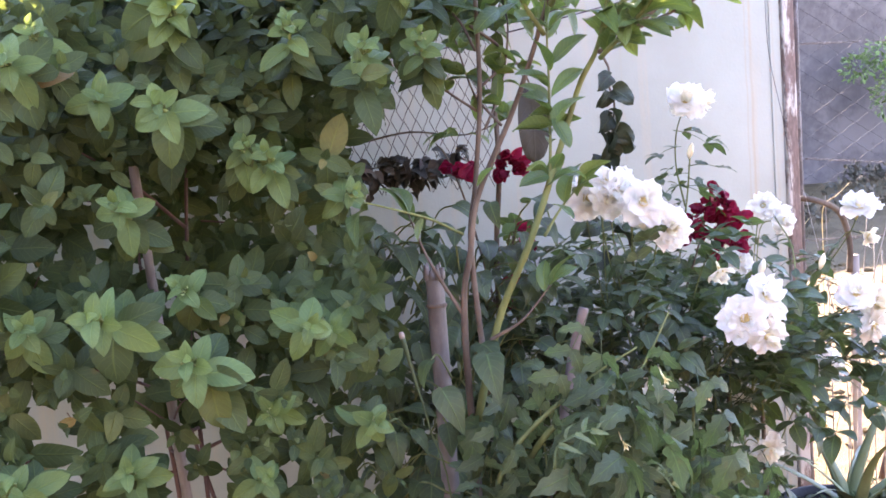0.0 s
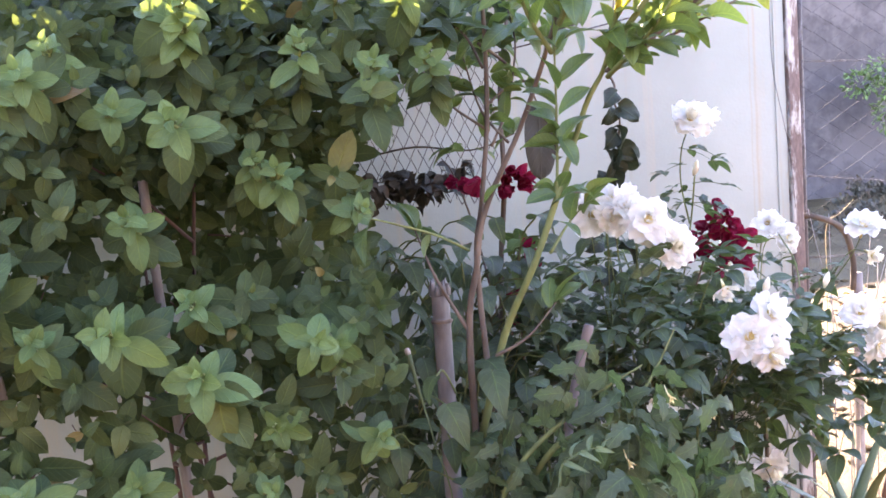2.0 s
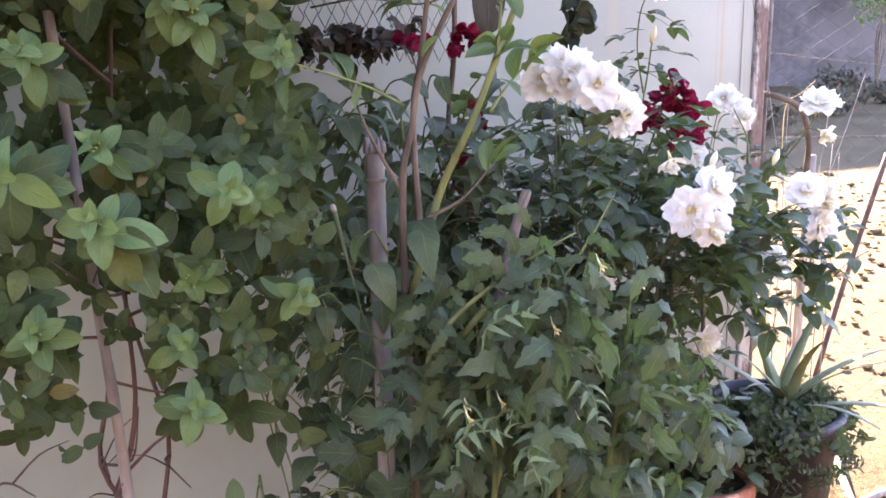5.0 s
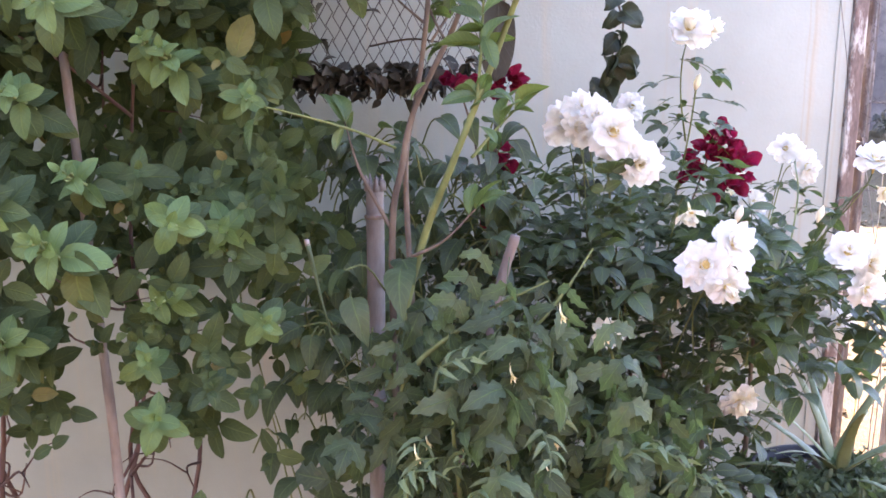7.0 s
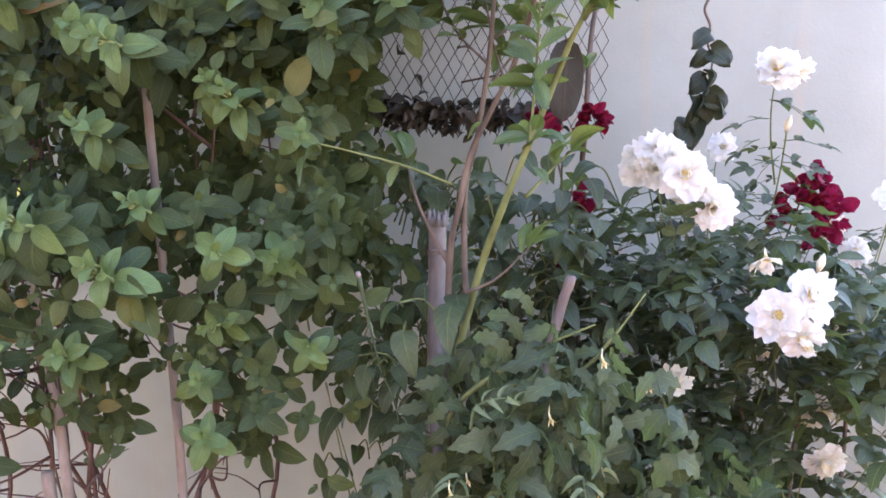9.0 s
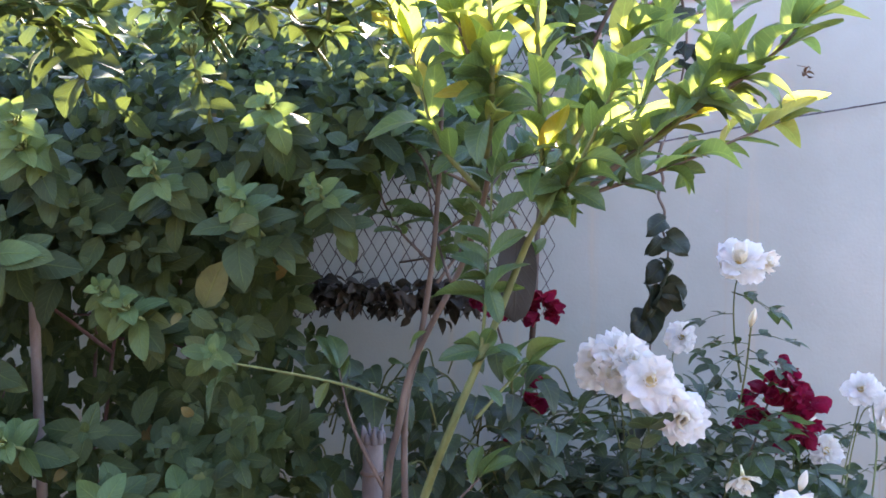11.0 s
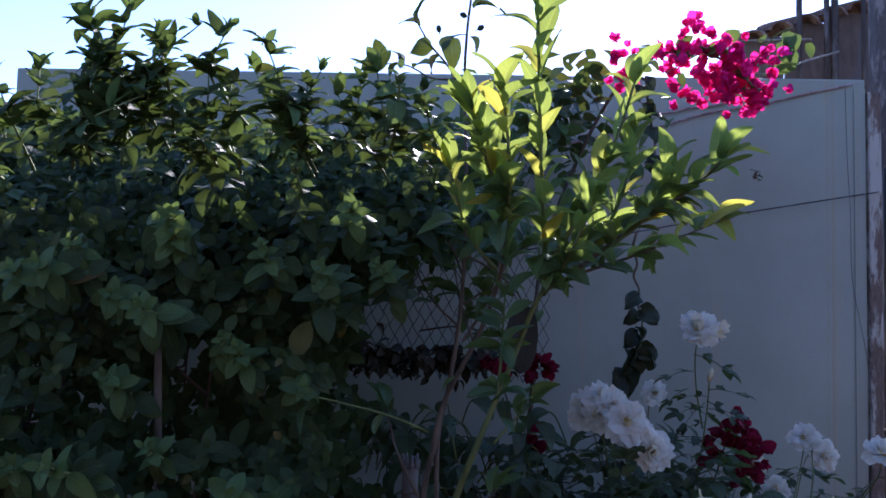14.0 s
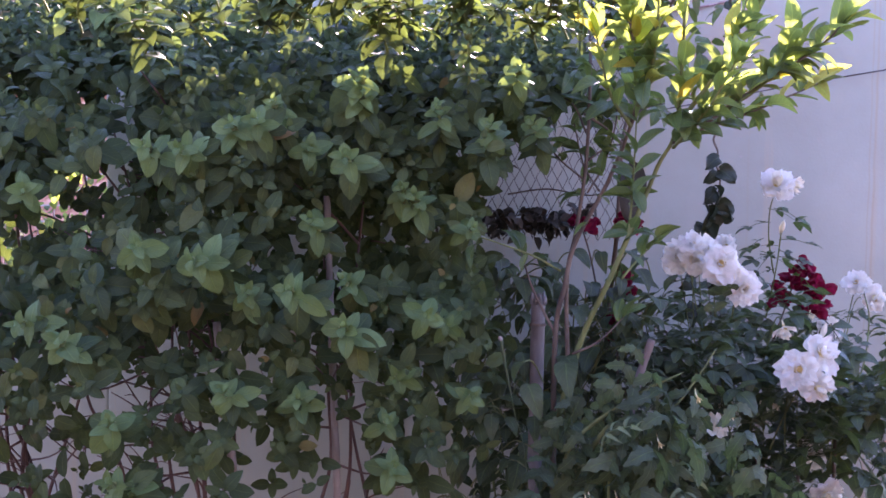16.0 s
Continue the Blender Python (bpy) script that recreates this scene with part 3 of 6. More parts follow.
def hedge_holds(x, z, layer=0):
    """Where leaves grow, and how thickly (0 to 1)."""
    top = 1.785 - 0.04 * math.exp(-(((x + 0.25) / 0.07) ** 2)) + 0.02 * math.sin(11 * x) + 0.025 * math.sin(29 * x + 1) + 0.07 * math.exp(-(((x + 0.09) / 0.09) ** 2)) + (0.10 if x < -0.36 else 0)
    edge = 0.25 + 0.03 * math.sin(8 * z) + 0.015 * math.sin(31 * z) + (0.12 if z > 1.60 else 0) - (0.02 if z < 0.95 else 0)
    if z > top or x > edge or z < 0.05:
        return 0.0
    thick = 1.0
    if layer < 3 and 0.7 < z < 1.40 and abs(x + 0.05) < 0.05:
        thick = 0.06
    if layer < 3 and 0.6 < z < 1.12 and abs(x + 0.22) < 0.05:
        thick = 0.12
    # ragged gaps right through the far end, slanting with the shoots
    slant = x + 0.039 * layer
    for gx, gz, r in ((-0.40, 1.69, 0.028), (-0.46, 1.70, 0.018), (-0.41, 1.56, 0.016), (-0.405, 1.455, 0.028), (-0.46, 1.42, 0.02), (-0.53, 1.575, 0.008), (-0.55, 1.36, 0.01)):
        if (slant - gx) ** 2 + ((z - gz) * 0.8) ** 2 < (r + 0.042) ** 2:
            thick = 0.0
    if slant < -0.46 and 1.22 < z < 1.68 and noise.noise((slant * 13.0, 1.3, z * 13.0)) > 0.02:
        thick = 0.0
    # the face is broken up: shoots stand out, and dark recesses lie between them
    if layer < 2 and noise.noise((x * 6.5, 7.1, z * 6.5)) + 0.35 * noise.noise((x * 17.0, 2.2, z * 17.0)) > (0.10 if layer == 0 else 0.24):
        thick *= 0.06
    # bare below: few leaves hang lower than chest height, fewest at the far end
    bare = 0.99 + 0.06 * min(1, max(0, (0.02 - x) / 0.2))
    if z < bare:
        thick *= max(0.03, 1.0 - 2.8 * (bare - z)) * (0.5 if layer > 1 else 1.0)
        if noise.noise((x * 4.0, 3.3, z * 4.0)) < 0.0:
            thick *= 0.2
    return thick


def build_hedge():
    rng = random.Random(11)
    hedge = thing("hedge_shrub", "dense green broad-leaved hedge shrub growing along the white wall", "hedge", at=(-0.1, 1.4, 0))
    inv = Matrix.Translation((0.1, -1.4, 0))
    # the shrub's woody stems, rising and forking
    for k in range(20):
        wood = Pile()
        x, y = -1.1 + 0.056 * k + rng.uniform(-0.03, 0.03), rng.uniform(1.45, 1.78)
        lean = rng.uniform(-0.03, 0.02)
        p = [(x, y, -0.03)]
        for z in (0.2, 0.42, 0.6, 0.78, 0.95, 1.12, 1.38, 1.58):
            p.append((p[-1][0] + lean + rng.uniform(-0.06, 0.06), max(1.42, p[-1][1] + rng.uniform(-0.05, 0.04)), z))
        line = spline(p, 4)
        wood.add(tube_shape(line, [0.0065 - 0.0045 * i / len(line) for i in range(len(line))], 6), inv)
        for b in range(9):
            q = line[rng.randrange(len(line) // 3, len(line) - 1)]
            e = q + Vector((rng.uniform(-0.24, 0.2), rng.uniform(-0.34, -0.03), rng.uniform(-0.04, 0.2)))
            e.x, e.y = min(e.x, 0.10), max(e.y, 1.22)
            mid = (q + e) / 2 + Vector((rng.uniform(-0.03, 0.03), 0, rng.uniform(-0.06, 0.03)))
            bow = spline([q, mid, e], 4)
            wood.add(tube_shape(bow, [0.0034 - 0.0003 * i for i in range(9)], 5), inv)
            if q.z < 1.1:
                f = bow[5] + Vector((rng.uniform(-0.14, 0.14), rng.uniform(-0.12, 0.02), rng.uniform(0.02, 0.14)))
                wood.add(tube_shape(spline([bow[5], bow[5].lerp(f, 0.5) + Vector((0, 0, 0.012)), f], 3), [0.0019 - 0.0002 * i for i in range(7)], 5), inv)
        part("stem", wood.mesh("stem", RED_TWIG), hedge, "thin reddish-brown forking stem")
    # layers of leaf rosettes, set back one behind another
    for layer, count in ((0, 1850), (1, 1900), (2, 1700), (3, 1500), (4, 1150), (6, 750), (8, 750), (10, 700), (11, 1900)):
        pile = Pile()
        for k in range(count):
            x, z = rng.uniform(-1.6, 0.42), rng.uniform(0.02, 2.0)
            if rng.random() > hedge_holds(x, z - 0.02 * layer if layer < 5 else z + 0.04, layer) or (layer > 4 and (z < 1.02 or x > 0.12 or x < -1.3)) or (layer == 11 and x > -0.35):
                continue
            y = hedge_front(x, z) + layer * 0.09 + rng.uniform(-0.05, 0.05) + 0.02
            if y < shade_depth(z) and rng.random() < 0.96:
                y = shade_depth(z) + rng.uniform(0.0, 0.14)
            axis = Vector((rng.uniform(-0.45, 0.4), -1.0, rng.uniform(-0.1, 0.7) + (0.7 if z > 1.68 else 0)))
            m = inv @ axis_pose((x, y, z), axis, rng.uniform(0, 6.28), rng.uniform(0.62, 1.05))
            for at, angle, tilt, size, s in sprig_layout(rng, 1.0, rng.choice((2, 3, 3, 4))):
                pile.add(rng.choice(HEDGE_LEAVES_LOW), m @ arranged(at, angle, tilt, size))
        part("foliage", pile.mesh("foliage", HEDGE_LEAF), hedge, "layered oval green leaves in rosettes", kind="stuff")
    # the shaded mass between the hedge and the wire mesh
    pile = Pile()
    for k in range(420):
        x, y, z = rng.uniform(-0.4, 0.50), rng.uniform(1.45, 2.05), rng.uniform(1.56, 1.95)
        if z < 1.60 + 0.04 * math.sin(20 * x) or z > 1.84 - 0.2 * max(0, x - 0.3) or z > sun_line(y) - 0.03:
            continue
        m = inv @ axis_pose((x, y, z), (rng.uniform(-0.6, 0.6), -1, rng.uniform(-0.4, 0.6)), rng.uniform(0, 6), rng.uniform(0.7, 1.05))
        for at, angle, tilt, size, s in sprig_layout(rng, 1.0, 3):
            pile.add(rng.choice(HEDGE_LEAVES_LOW), m @ arranged(at, angle, tilt, size))
    for k in range(1500):
        x, y, z = rng.uniform(-1.1, 0.42), rng.uniform(1.72, 2.18), rng.uniform(1.62, 2.05)
        if z > min(sun_line(y) - 0.03, 1.95 + 0.16 * noise.noise((x * 6.0, 4.4, 0.5)) + 0.05 * math.sin(31 * x) - 0.3 * max(0, x - 0.22)) or (x < -0.36 and z < 1.78):
            continue
        m = inv @ axis_pose((x, y, z), (rng.uniform(-0.6, 0.6), -1, rng.uniform(-0.2, 0.9)), rng.uniform(0, 6), rng.uniform(0.7, 1.05))
        for at, angle, tilt, size, s in sprig_layout(rng, 1.0, 3):
            pile.add(rng.choice(HEDGE_LEAVES_LOW), m @ arranged(at, angle, tilt, size))
    part("foliage", pile.mesh("foliage", HEDGE_LEAF), hedge, "shaded inner leaves", kind="stuff")
    # the dense crown that keeps the sun off the face below it
    pile = Pile()
    for k in range(2600):
        x, y = rng.uniform(-1.0, 0.36), rng.uniform(1.22, 2.05)
        z = rng.uniform(1.46, 1.95)
        y = max(y, shade_depth(z) + rng.uniform(0.0, 0.1))
        if hedge_holds(x + 0.3 * (y - 1.2) * (1 if x < -0.3 else 0), z - 0.12 * (y - 1.2), 3) < 0.5 or (x > 0.12 and z < 1.60):
            continue
        m = inv @ axis_pose((x, y, z), (rng.uniform(-0.6, 0.6), -0.7, rng.uniform(0.2, 1.4)), rng.uniform(0, 6), rng.uniform(0.75, 1.1))
        for at, angle, tilt, size, s in sprig_layout(rng, 1.0, 3):
            pile.add(rng.choice(HEDGE_LEAVES_LOW), m @ arranged(at, angle, tilt, size))
    part("foliage", pile.mesh("foliage", HEDGE_LEAF), hedge, "dense upper leaves", kind="stuff")
    # older leaves further down each of the foremost shoots
    tiers = Pile()
    spots = SPRIGS_LOW + SPRIGS_MID + SPRIGS_TOP
    leans = [Vector((rng.uniform(-0.35, 0.35), -1.0, rng.uniform(0.1, 0.6) + (1.1 if z > 1.68 else 0))) for x, y, z, size in spots]
    for (x, y, z, size), axis in zip(spots, leans):
        m = inv @ axis_pose((x, y - 0.02, z), axis, rng.uniform(0, 6.28), 1.0)
        for tier in range(3):
            turn = rng.uniform(0, 3.1)
            for k in range(3):
                tiers.add(rng.choice(HEDGE_LEAVES), m @ arranged(-0.036 - 0.026 * tier, turn + 2.09 * k + rng.uniform(-0.3, 0.3), radians(rng.uniform(-28, 8)), size * rng.uniform(0.8, 1.1)))
    part("foliage", tiers.mesh("foliage", HEDGE_LEAF), hedge, "older leaves in tiers along the shoots", kind="stuff")
    # the rosettes that stand out in front, leaf by leaf
    leaves = [Pile().add(s).mesh("leaf", HEDGE_YOUNG) for s in HEDGE_LEAVES]
    bud = Pile().add(bud_shape()).add(tube_shape([(0, 0, 0), (0.004, 0, -0.05), (0.0, 0.004, -0.11)], [0.0022, 0.0026, 0.003], 6)).mesh("sprig", SPRIG_GREEN)
    for (x, y, z, size), axis in zip(spots, leans):
        sprig = part("sprig", bud, hedge, m=inv @ axis_pose((x, y - 0.02, z), axis, rng.uniform(0, 6.28), 1.0))
        for at, angle, tilt, s, k in sprig_layout(rng, size * 0.92, 5):
            part("leaf", rng.choice(leaves), sprig, m=arranged(at, angle, tilt, s))
    # shoots that rise out of the top into the sun, with tiers of level leaves
    slim = [Pile().add(leaf_shape(0.054, 0.0235 + 0.0014 * k, 8, 4, 0.3, 0.06 + 0.10 * k, 0.2 * (k - 2), seed=600 + k, wave=0.07, blunt=0.64)).mesh("leaf", HEDGE_YOUNG if k % 2 else HEDGE_LEAF) for k in range(5)]
    for foot, tip, tiers in TOP_SHOOTS:
        tip = Vector(tip)
        tiers = min(tiers, 4) if tip.z < 1.83 else tiers
        foot = tip.lerp(Vector(foot), 0.34 if tip.z < 1.83 else 0.6)
        foot = foot + Vector((rng.uniform(-0.09, 0.09), 0.02, 0.0))
        bow = Vector((rng.uniform(-0.03, 0.03), -0.05, -0.01))
        line = spline([foot, foot.lerp(tip, 0.5) + bow, tip], 6)
        n = len(line)
        shoot = part("shoot", Pile().add(tube_shape([inv @ q for q in line], [0.0024 - 0.0014 * i / n for i in range(n)], 6)).add(bud_shape(), inv @ axis_pose(tip, tip - foot, 0, 0.5)).mesh("shoot", SPRIG_GREEN), hedge, "leafy shoot in the sun")
        turn = rng.uniform(0, 3)
        for k in range(tiers):
            q = line[n - 1 - int((n - 1) * k / tiers)]
            m = inv @ axis_pose(q, Vector((rng.uniform(-0.6, 0.6), rng.uniform(-0.9, 0.1), 1.0)), rng.uniform(0, 6), 1.0)
            turn += math.pi / 4 + rng.uniform(-0.3, 0.3)
            size, tilt, many = ((rng.uniform(0.4, 0.75), rng.uniform(35, 70), rng.choice((3, 4))), (rng.uniform(0.6, 0.95), rng.uniform(15, 40), rng.choice((4, 5))))[k] if k < 2 else (rng.uniform(0.8, 1.05), rng.uniform(-4, 30), rng.choice((4, 5, 6)))
            for c in range(many):
                part("leaf", rng.choice(slim), shoot, m=m @ arranged(0.0, turn + 6.283 / many * c + rng.uniform(-0.35, 0.35), radians(tilt + rng.uniform(-14, 14)), size * rng.uniform(0.8, 1.12)))
    return hedge


# sprigs that stand out: place and size
SPRIGS_LOW = [
    (0.14, 1.17, 1.18, 1.00), (0.05, 1.16, 1.08, 0.9), (-0.04, 1.12, 1.26, 0.9), (-0.12, 1.05, 1.06, 1.00), (-0.20, 1.0, 1.25, 0.9), (0.03, 1.14, 1.0, 0.9),
    (-0.22, 0.96, 1.09, 0.9), (0.184, 1.183, 1.041, 0.9), (-0.46, 0.89, 1.18, 1.00), (-0.39, 0.9, 1.05, 1.00), (-0.4, 0.94, 0.94, 1.00), (0.04, 1.13, 0.92, 1.00),
    (-0.112, 0.945, 1.26, 1.08), (-0.029, 0.985, 1.194, 1.08), (-0.255, 0.92, 1.31, 1.08), (-0.344, 0.89, 1.33, 1.08), (0.102, 1.04, 1.212, 0.9), (-0.53, 0.91, 1.21, 0.9),
]
SPRIGS_MID = [
    (-0.17, 1.105, 1.572, 0.92), (0.05, 1.170, 1.430, 0.85), (0.18, 1.170, 1.360, 0.80), (-0.036, 1.050, 1.481, 1.08), (-0.19, 1.050, 1.540, 1.08), (0.12, 1.140, 1.570, 0.90),
    (0.215, 1.156, 1.540, 1.05), (0.299, 1.205, 1.551, 0.90), (-0.1, 1.100, 1.367, 1.00), (0.08, 1.170, 1.410, 0.90), (-0.11, 1.110, 1.500, 1.00), (-0.3, 1.010, 1.490, 1.08),
    (-0.23, 1.050, 1.530, 1.00), (-0.36, 1.010, 1.490, 1.00), (0.26, 1.110, 1.640, 1.00), (-0.019, 1.119, 1.593, 1.08), (-0.57, 1.000, 1.420, 0.90), (-0.02, 1.100, 1.620, 1.00),
]
SPRIGS_TOP = [
    (-0.39, 1.060, 1.740, 1.00), (-0.541, 1.550, 1.860, 1.25), (-0.662, 1.550, 1.860, 1.25), (0.013, 1.120, 1.755, 1.20), (0.106, 1.550, 1.860, 1.25), (0.025, 1.550, 1.835, 1.20),
    (-0.04, 1.110, 1.850, 1.10), (-0.028, 1.550, 1.860, 1.20), (-0.405, 1.325, 1.683, 1.25), (0.17, 1.120, 1.700, 0.80), (-0.348, 1.550, 1.860, 1.09), (-0.122, 1.550, 1.860, 1.07),
    (-0.44, 1.060, 1.920, 1.00), (-0.612, 1.550, 1.860, 1.25), (0.223, 1.550, 1.860, 1.22), (0.33, 1.100, 1.840, 0.90),
]


TOP_SHOOTS = [
    # foot, tip, number of leaf tiers
    ((-0.50, 1.20, 1.62), (-0.45, 1.05, 1.97), 9), ((-0.42, 1.20, 1.60), (-0.38, 1.05, 1.93), 8), ((-0.56, 1.15, 1.62), (-0.53, 1.02, 1.93), 8), ((-0.22, 1.20, 1.62), (-0.165, 1.08, 1.955), 9),
    ((-0.15, 1.20, 1.60), (-0.10, 1.08, 1.95), 9), ((-0.09, 1.20, 1.60), (-0.03, 1.08, 1.905), 8), ((0.03, 1.20, 1.60), (0.03, 1.08, 1.865), 7), ((0.10, 1.20, 1.62), (0.12, 1.08, 1.90), 7),
    ((0.19, 1.25, 1.62), (0.20, 1.12, 1.87), 6), ((0.22, 1.25, 1.62), (0.285, 1.15, 1.89), 8), ((-0.32, 1.15, 1.55), (-0.36, 1.00, 1.745), 6), ((-0.43, 1.10, 1.58), (-0.42, 0.98, 1.78), 7),
] + [
    ((-0.12, 1.15, 1.60), (-0.055, 1.02, 1.80), 7), ((-0.05, 1.15, 1.58), (0.02, 1.02, 1.77), 7), ((0.0, 1.12, 1.74), (0.004, 1.10, 1.935), 3), ((-0.19, 1.18, 1.60), (-0.13, 1.03, 1.87), 8), ((-0.02, 1.15, 1.62), (0.075, 1.05, 1.83), 6),
    ((-0.16, 1.15, 1.62), (-0.07, 1.06, 1.84), 8), ((-0.13, 1.12, 1.62), (-0.10, 1.02, 1.76), 7), ((-0.48, 1.10, 1.58), (-0.47, 0.97, 1.75), 7), ((-0.56, 1.10, 1.6), (-0.50, 1.0, 1.85), 8), ((-0.14, 1.15, 1.7), (-0.13, 1.1, 1.91), 7),
] + [
    ((0.06, 1.20, 1.70), (0.05, 1.10, 1.93), 7), ((0.09, 1.22, 1.66), (0.085, 1.13, 1.88), 7), ((0.15, 1.22, 1.62), (0.13, 1.12, 1.845), 6), ((0.19, 1.24, 1.64), (0.175, 1.14, 1.86), 6), ((0.24, 1.24, 1.62), (0.225, 1.14, 1.835), 6),
    ((0.28, 1.25, 1.65), (0.26, 1.16, 1.86), 6), ((0.33, 1.26, 1.65), (0.31, 1.16, 1.845), 6), ((0.38, 1.28, 1.66), (0.36, 1.20, 1.86), 6), ((-0.02, 1.20, 1.66), (-0.045, 1.10, 1.885), 7), ((0.06, 1.18, 1.6), (0.05, 1.05, 1.775), 4),
    ((-0.22, 1.2, 1.62), (-0.25, 1.10, 1.86), 6), ((-0.30, 1.2, 1.62), (-0.31, 1.08, 1.84), 6), ((-0.08, 1.2, 1.66), (-0.07, 1.12, 1.93), 7),
]


def build_stakes():
    for name, label, line, radii, mat in (
        ("garden_stake", "pale weathered wooden stake standing in the hedge", [(-0.08, 1.30, -0.05), (-0.08, 1.30, 0.7), (-0.092, 1.30, 1.05), (-0.105, 1.29, 1.42)], [0.0085, 0.008, 0.0075, 0.007], CANE),
        ("garden_stake", "pale weathered wooden stake leaning in the hedge", [(-0.24, 1.33, -0.05), (-0.285, 1.30, 0.69), (-0.296, 1.30, 0.85), (-0.33, 1.30, 1.16)], [0.010, 0.0095, 0.009, 0.0085], CANE),
        ("garden_stake", "short pale stake with a torn top at the hedge's foot", [(-0.25, 1.22, -0.05), (-0.262, 1.22, 0.5), (-0.27, 1.22, 0.70), (-0.276, 1.22, 0.80)], [0.0105, 0.010, 0.0098, 0.0105], CANE),
        ("broken_cane", "short brown broken cane leaning among the tomato leaves", [(0.33, 1.42, -0.05), (0.475, 1.37, 0.70), (0.542, 1.35, 1.03), (0.568, 1.342, 1.128)], [0.009, 0.009, 0.0088, 0.0085], OLD_CANE),
    ):
        p = spline(line, 8)
        n = len(p)
        solid(name, Pile().add(tube_shape(p, [radii[min(3, int(4 * i / n))] * (1 + 0.05 * math.sin(i * 2.3)) for i in range(n)], 9)).mesh(name, mat), label, "stake", group="stakes")
    # bamboo with nodes and a frayed, open top
    p, r = [], []
    for i in range(27):
        z = -0.05 + i * 0.05
        p.append((0.332 + 0.008 * (z / 1.2), 1.435, z))
        r.append(0.0155)
    for node in (0.42, 0.82, 1.145):
        for dz, dr in ((-0.008, 0.0155), (0, 0.0185), (0.008, 0.0155)):
            p.append((0.332 + 0.008 * ((node + dz) / 1.2), 1.435, node + dz))
            r.append(dr)
    order = sorted(range(len(p)), key=lambda i: p[i][2])
    stake = thing("bamboo_stake", "thick grey bamboo stake with a frayed top beside the lemon tree", "stake", "stakes")
    part("culm", Pile().add(tube_shape([p[i] for i in order if p[i][2] < 1.22], [r[i] for i in order if p[i][2] < 1.22], 12, False)).mesh("culm", GREY_BAMBOO), stake)
    for node in (0.42, 0.82, 1.145):
        x = 0.332 + 0.008 * (node / 1.2)
        part("node_ring", Pile().add(tube_shape([(x, 1.435, node - 0.004), (x, 1.435, node), (x, 1.435, node + 0.004)], [0.0165, 0.0192, 0.0165], 12)).mesh("node_ring", BARK_BROWN), stake)
    for k in range(9):
        a = 2 * math.pi * k / 9
        x, y = 0.340 + 0.0145 * math.cos(a), 1.435 + 0.0145 * math.sin(a)
        me = Pile().add(tube_shape([(x, y, 1.19), (x, y, 1.20 + 0.005 * (k % 3)), (x + 0.002 * math.cos(a), y, 1.207 + 0.005 * ((k * 2) % 4))], [0.005, 0.0045, 0.0015], 5)).mesh("splinter", GREY_BAMBOO)
        part("splinter", me, stake)


build_hedge()
build_stakes()


# ---- the lemon tree ----
def along(line, s):
    """Place and direction at a share of a line's points."""
    f = min(0.999, max(0.0, s)) * (len(line) - 1)
    i = int(f)
    return line[i].lerp(line[i + 1], f - i), (line[i + 1] - line[i]).normalized()


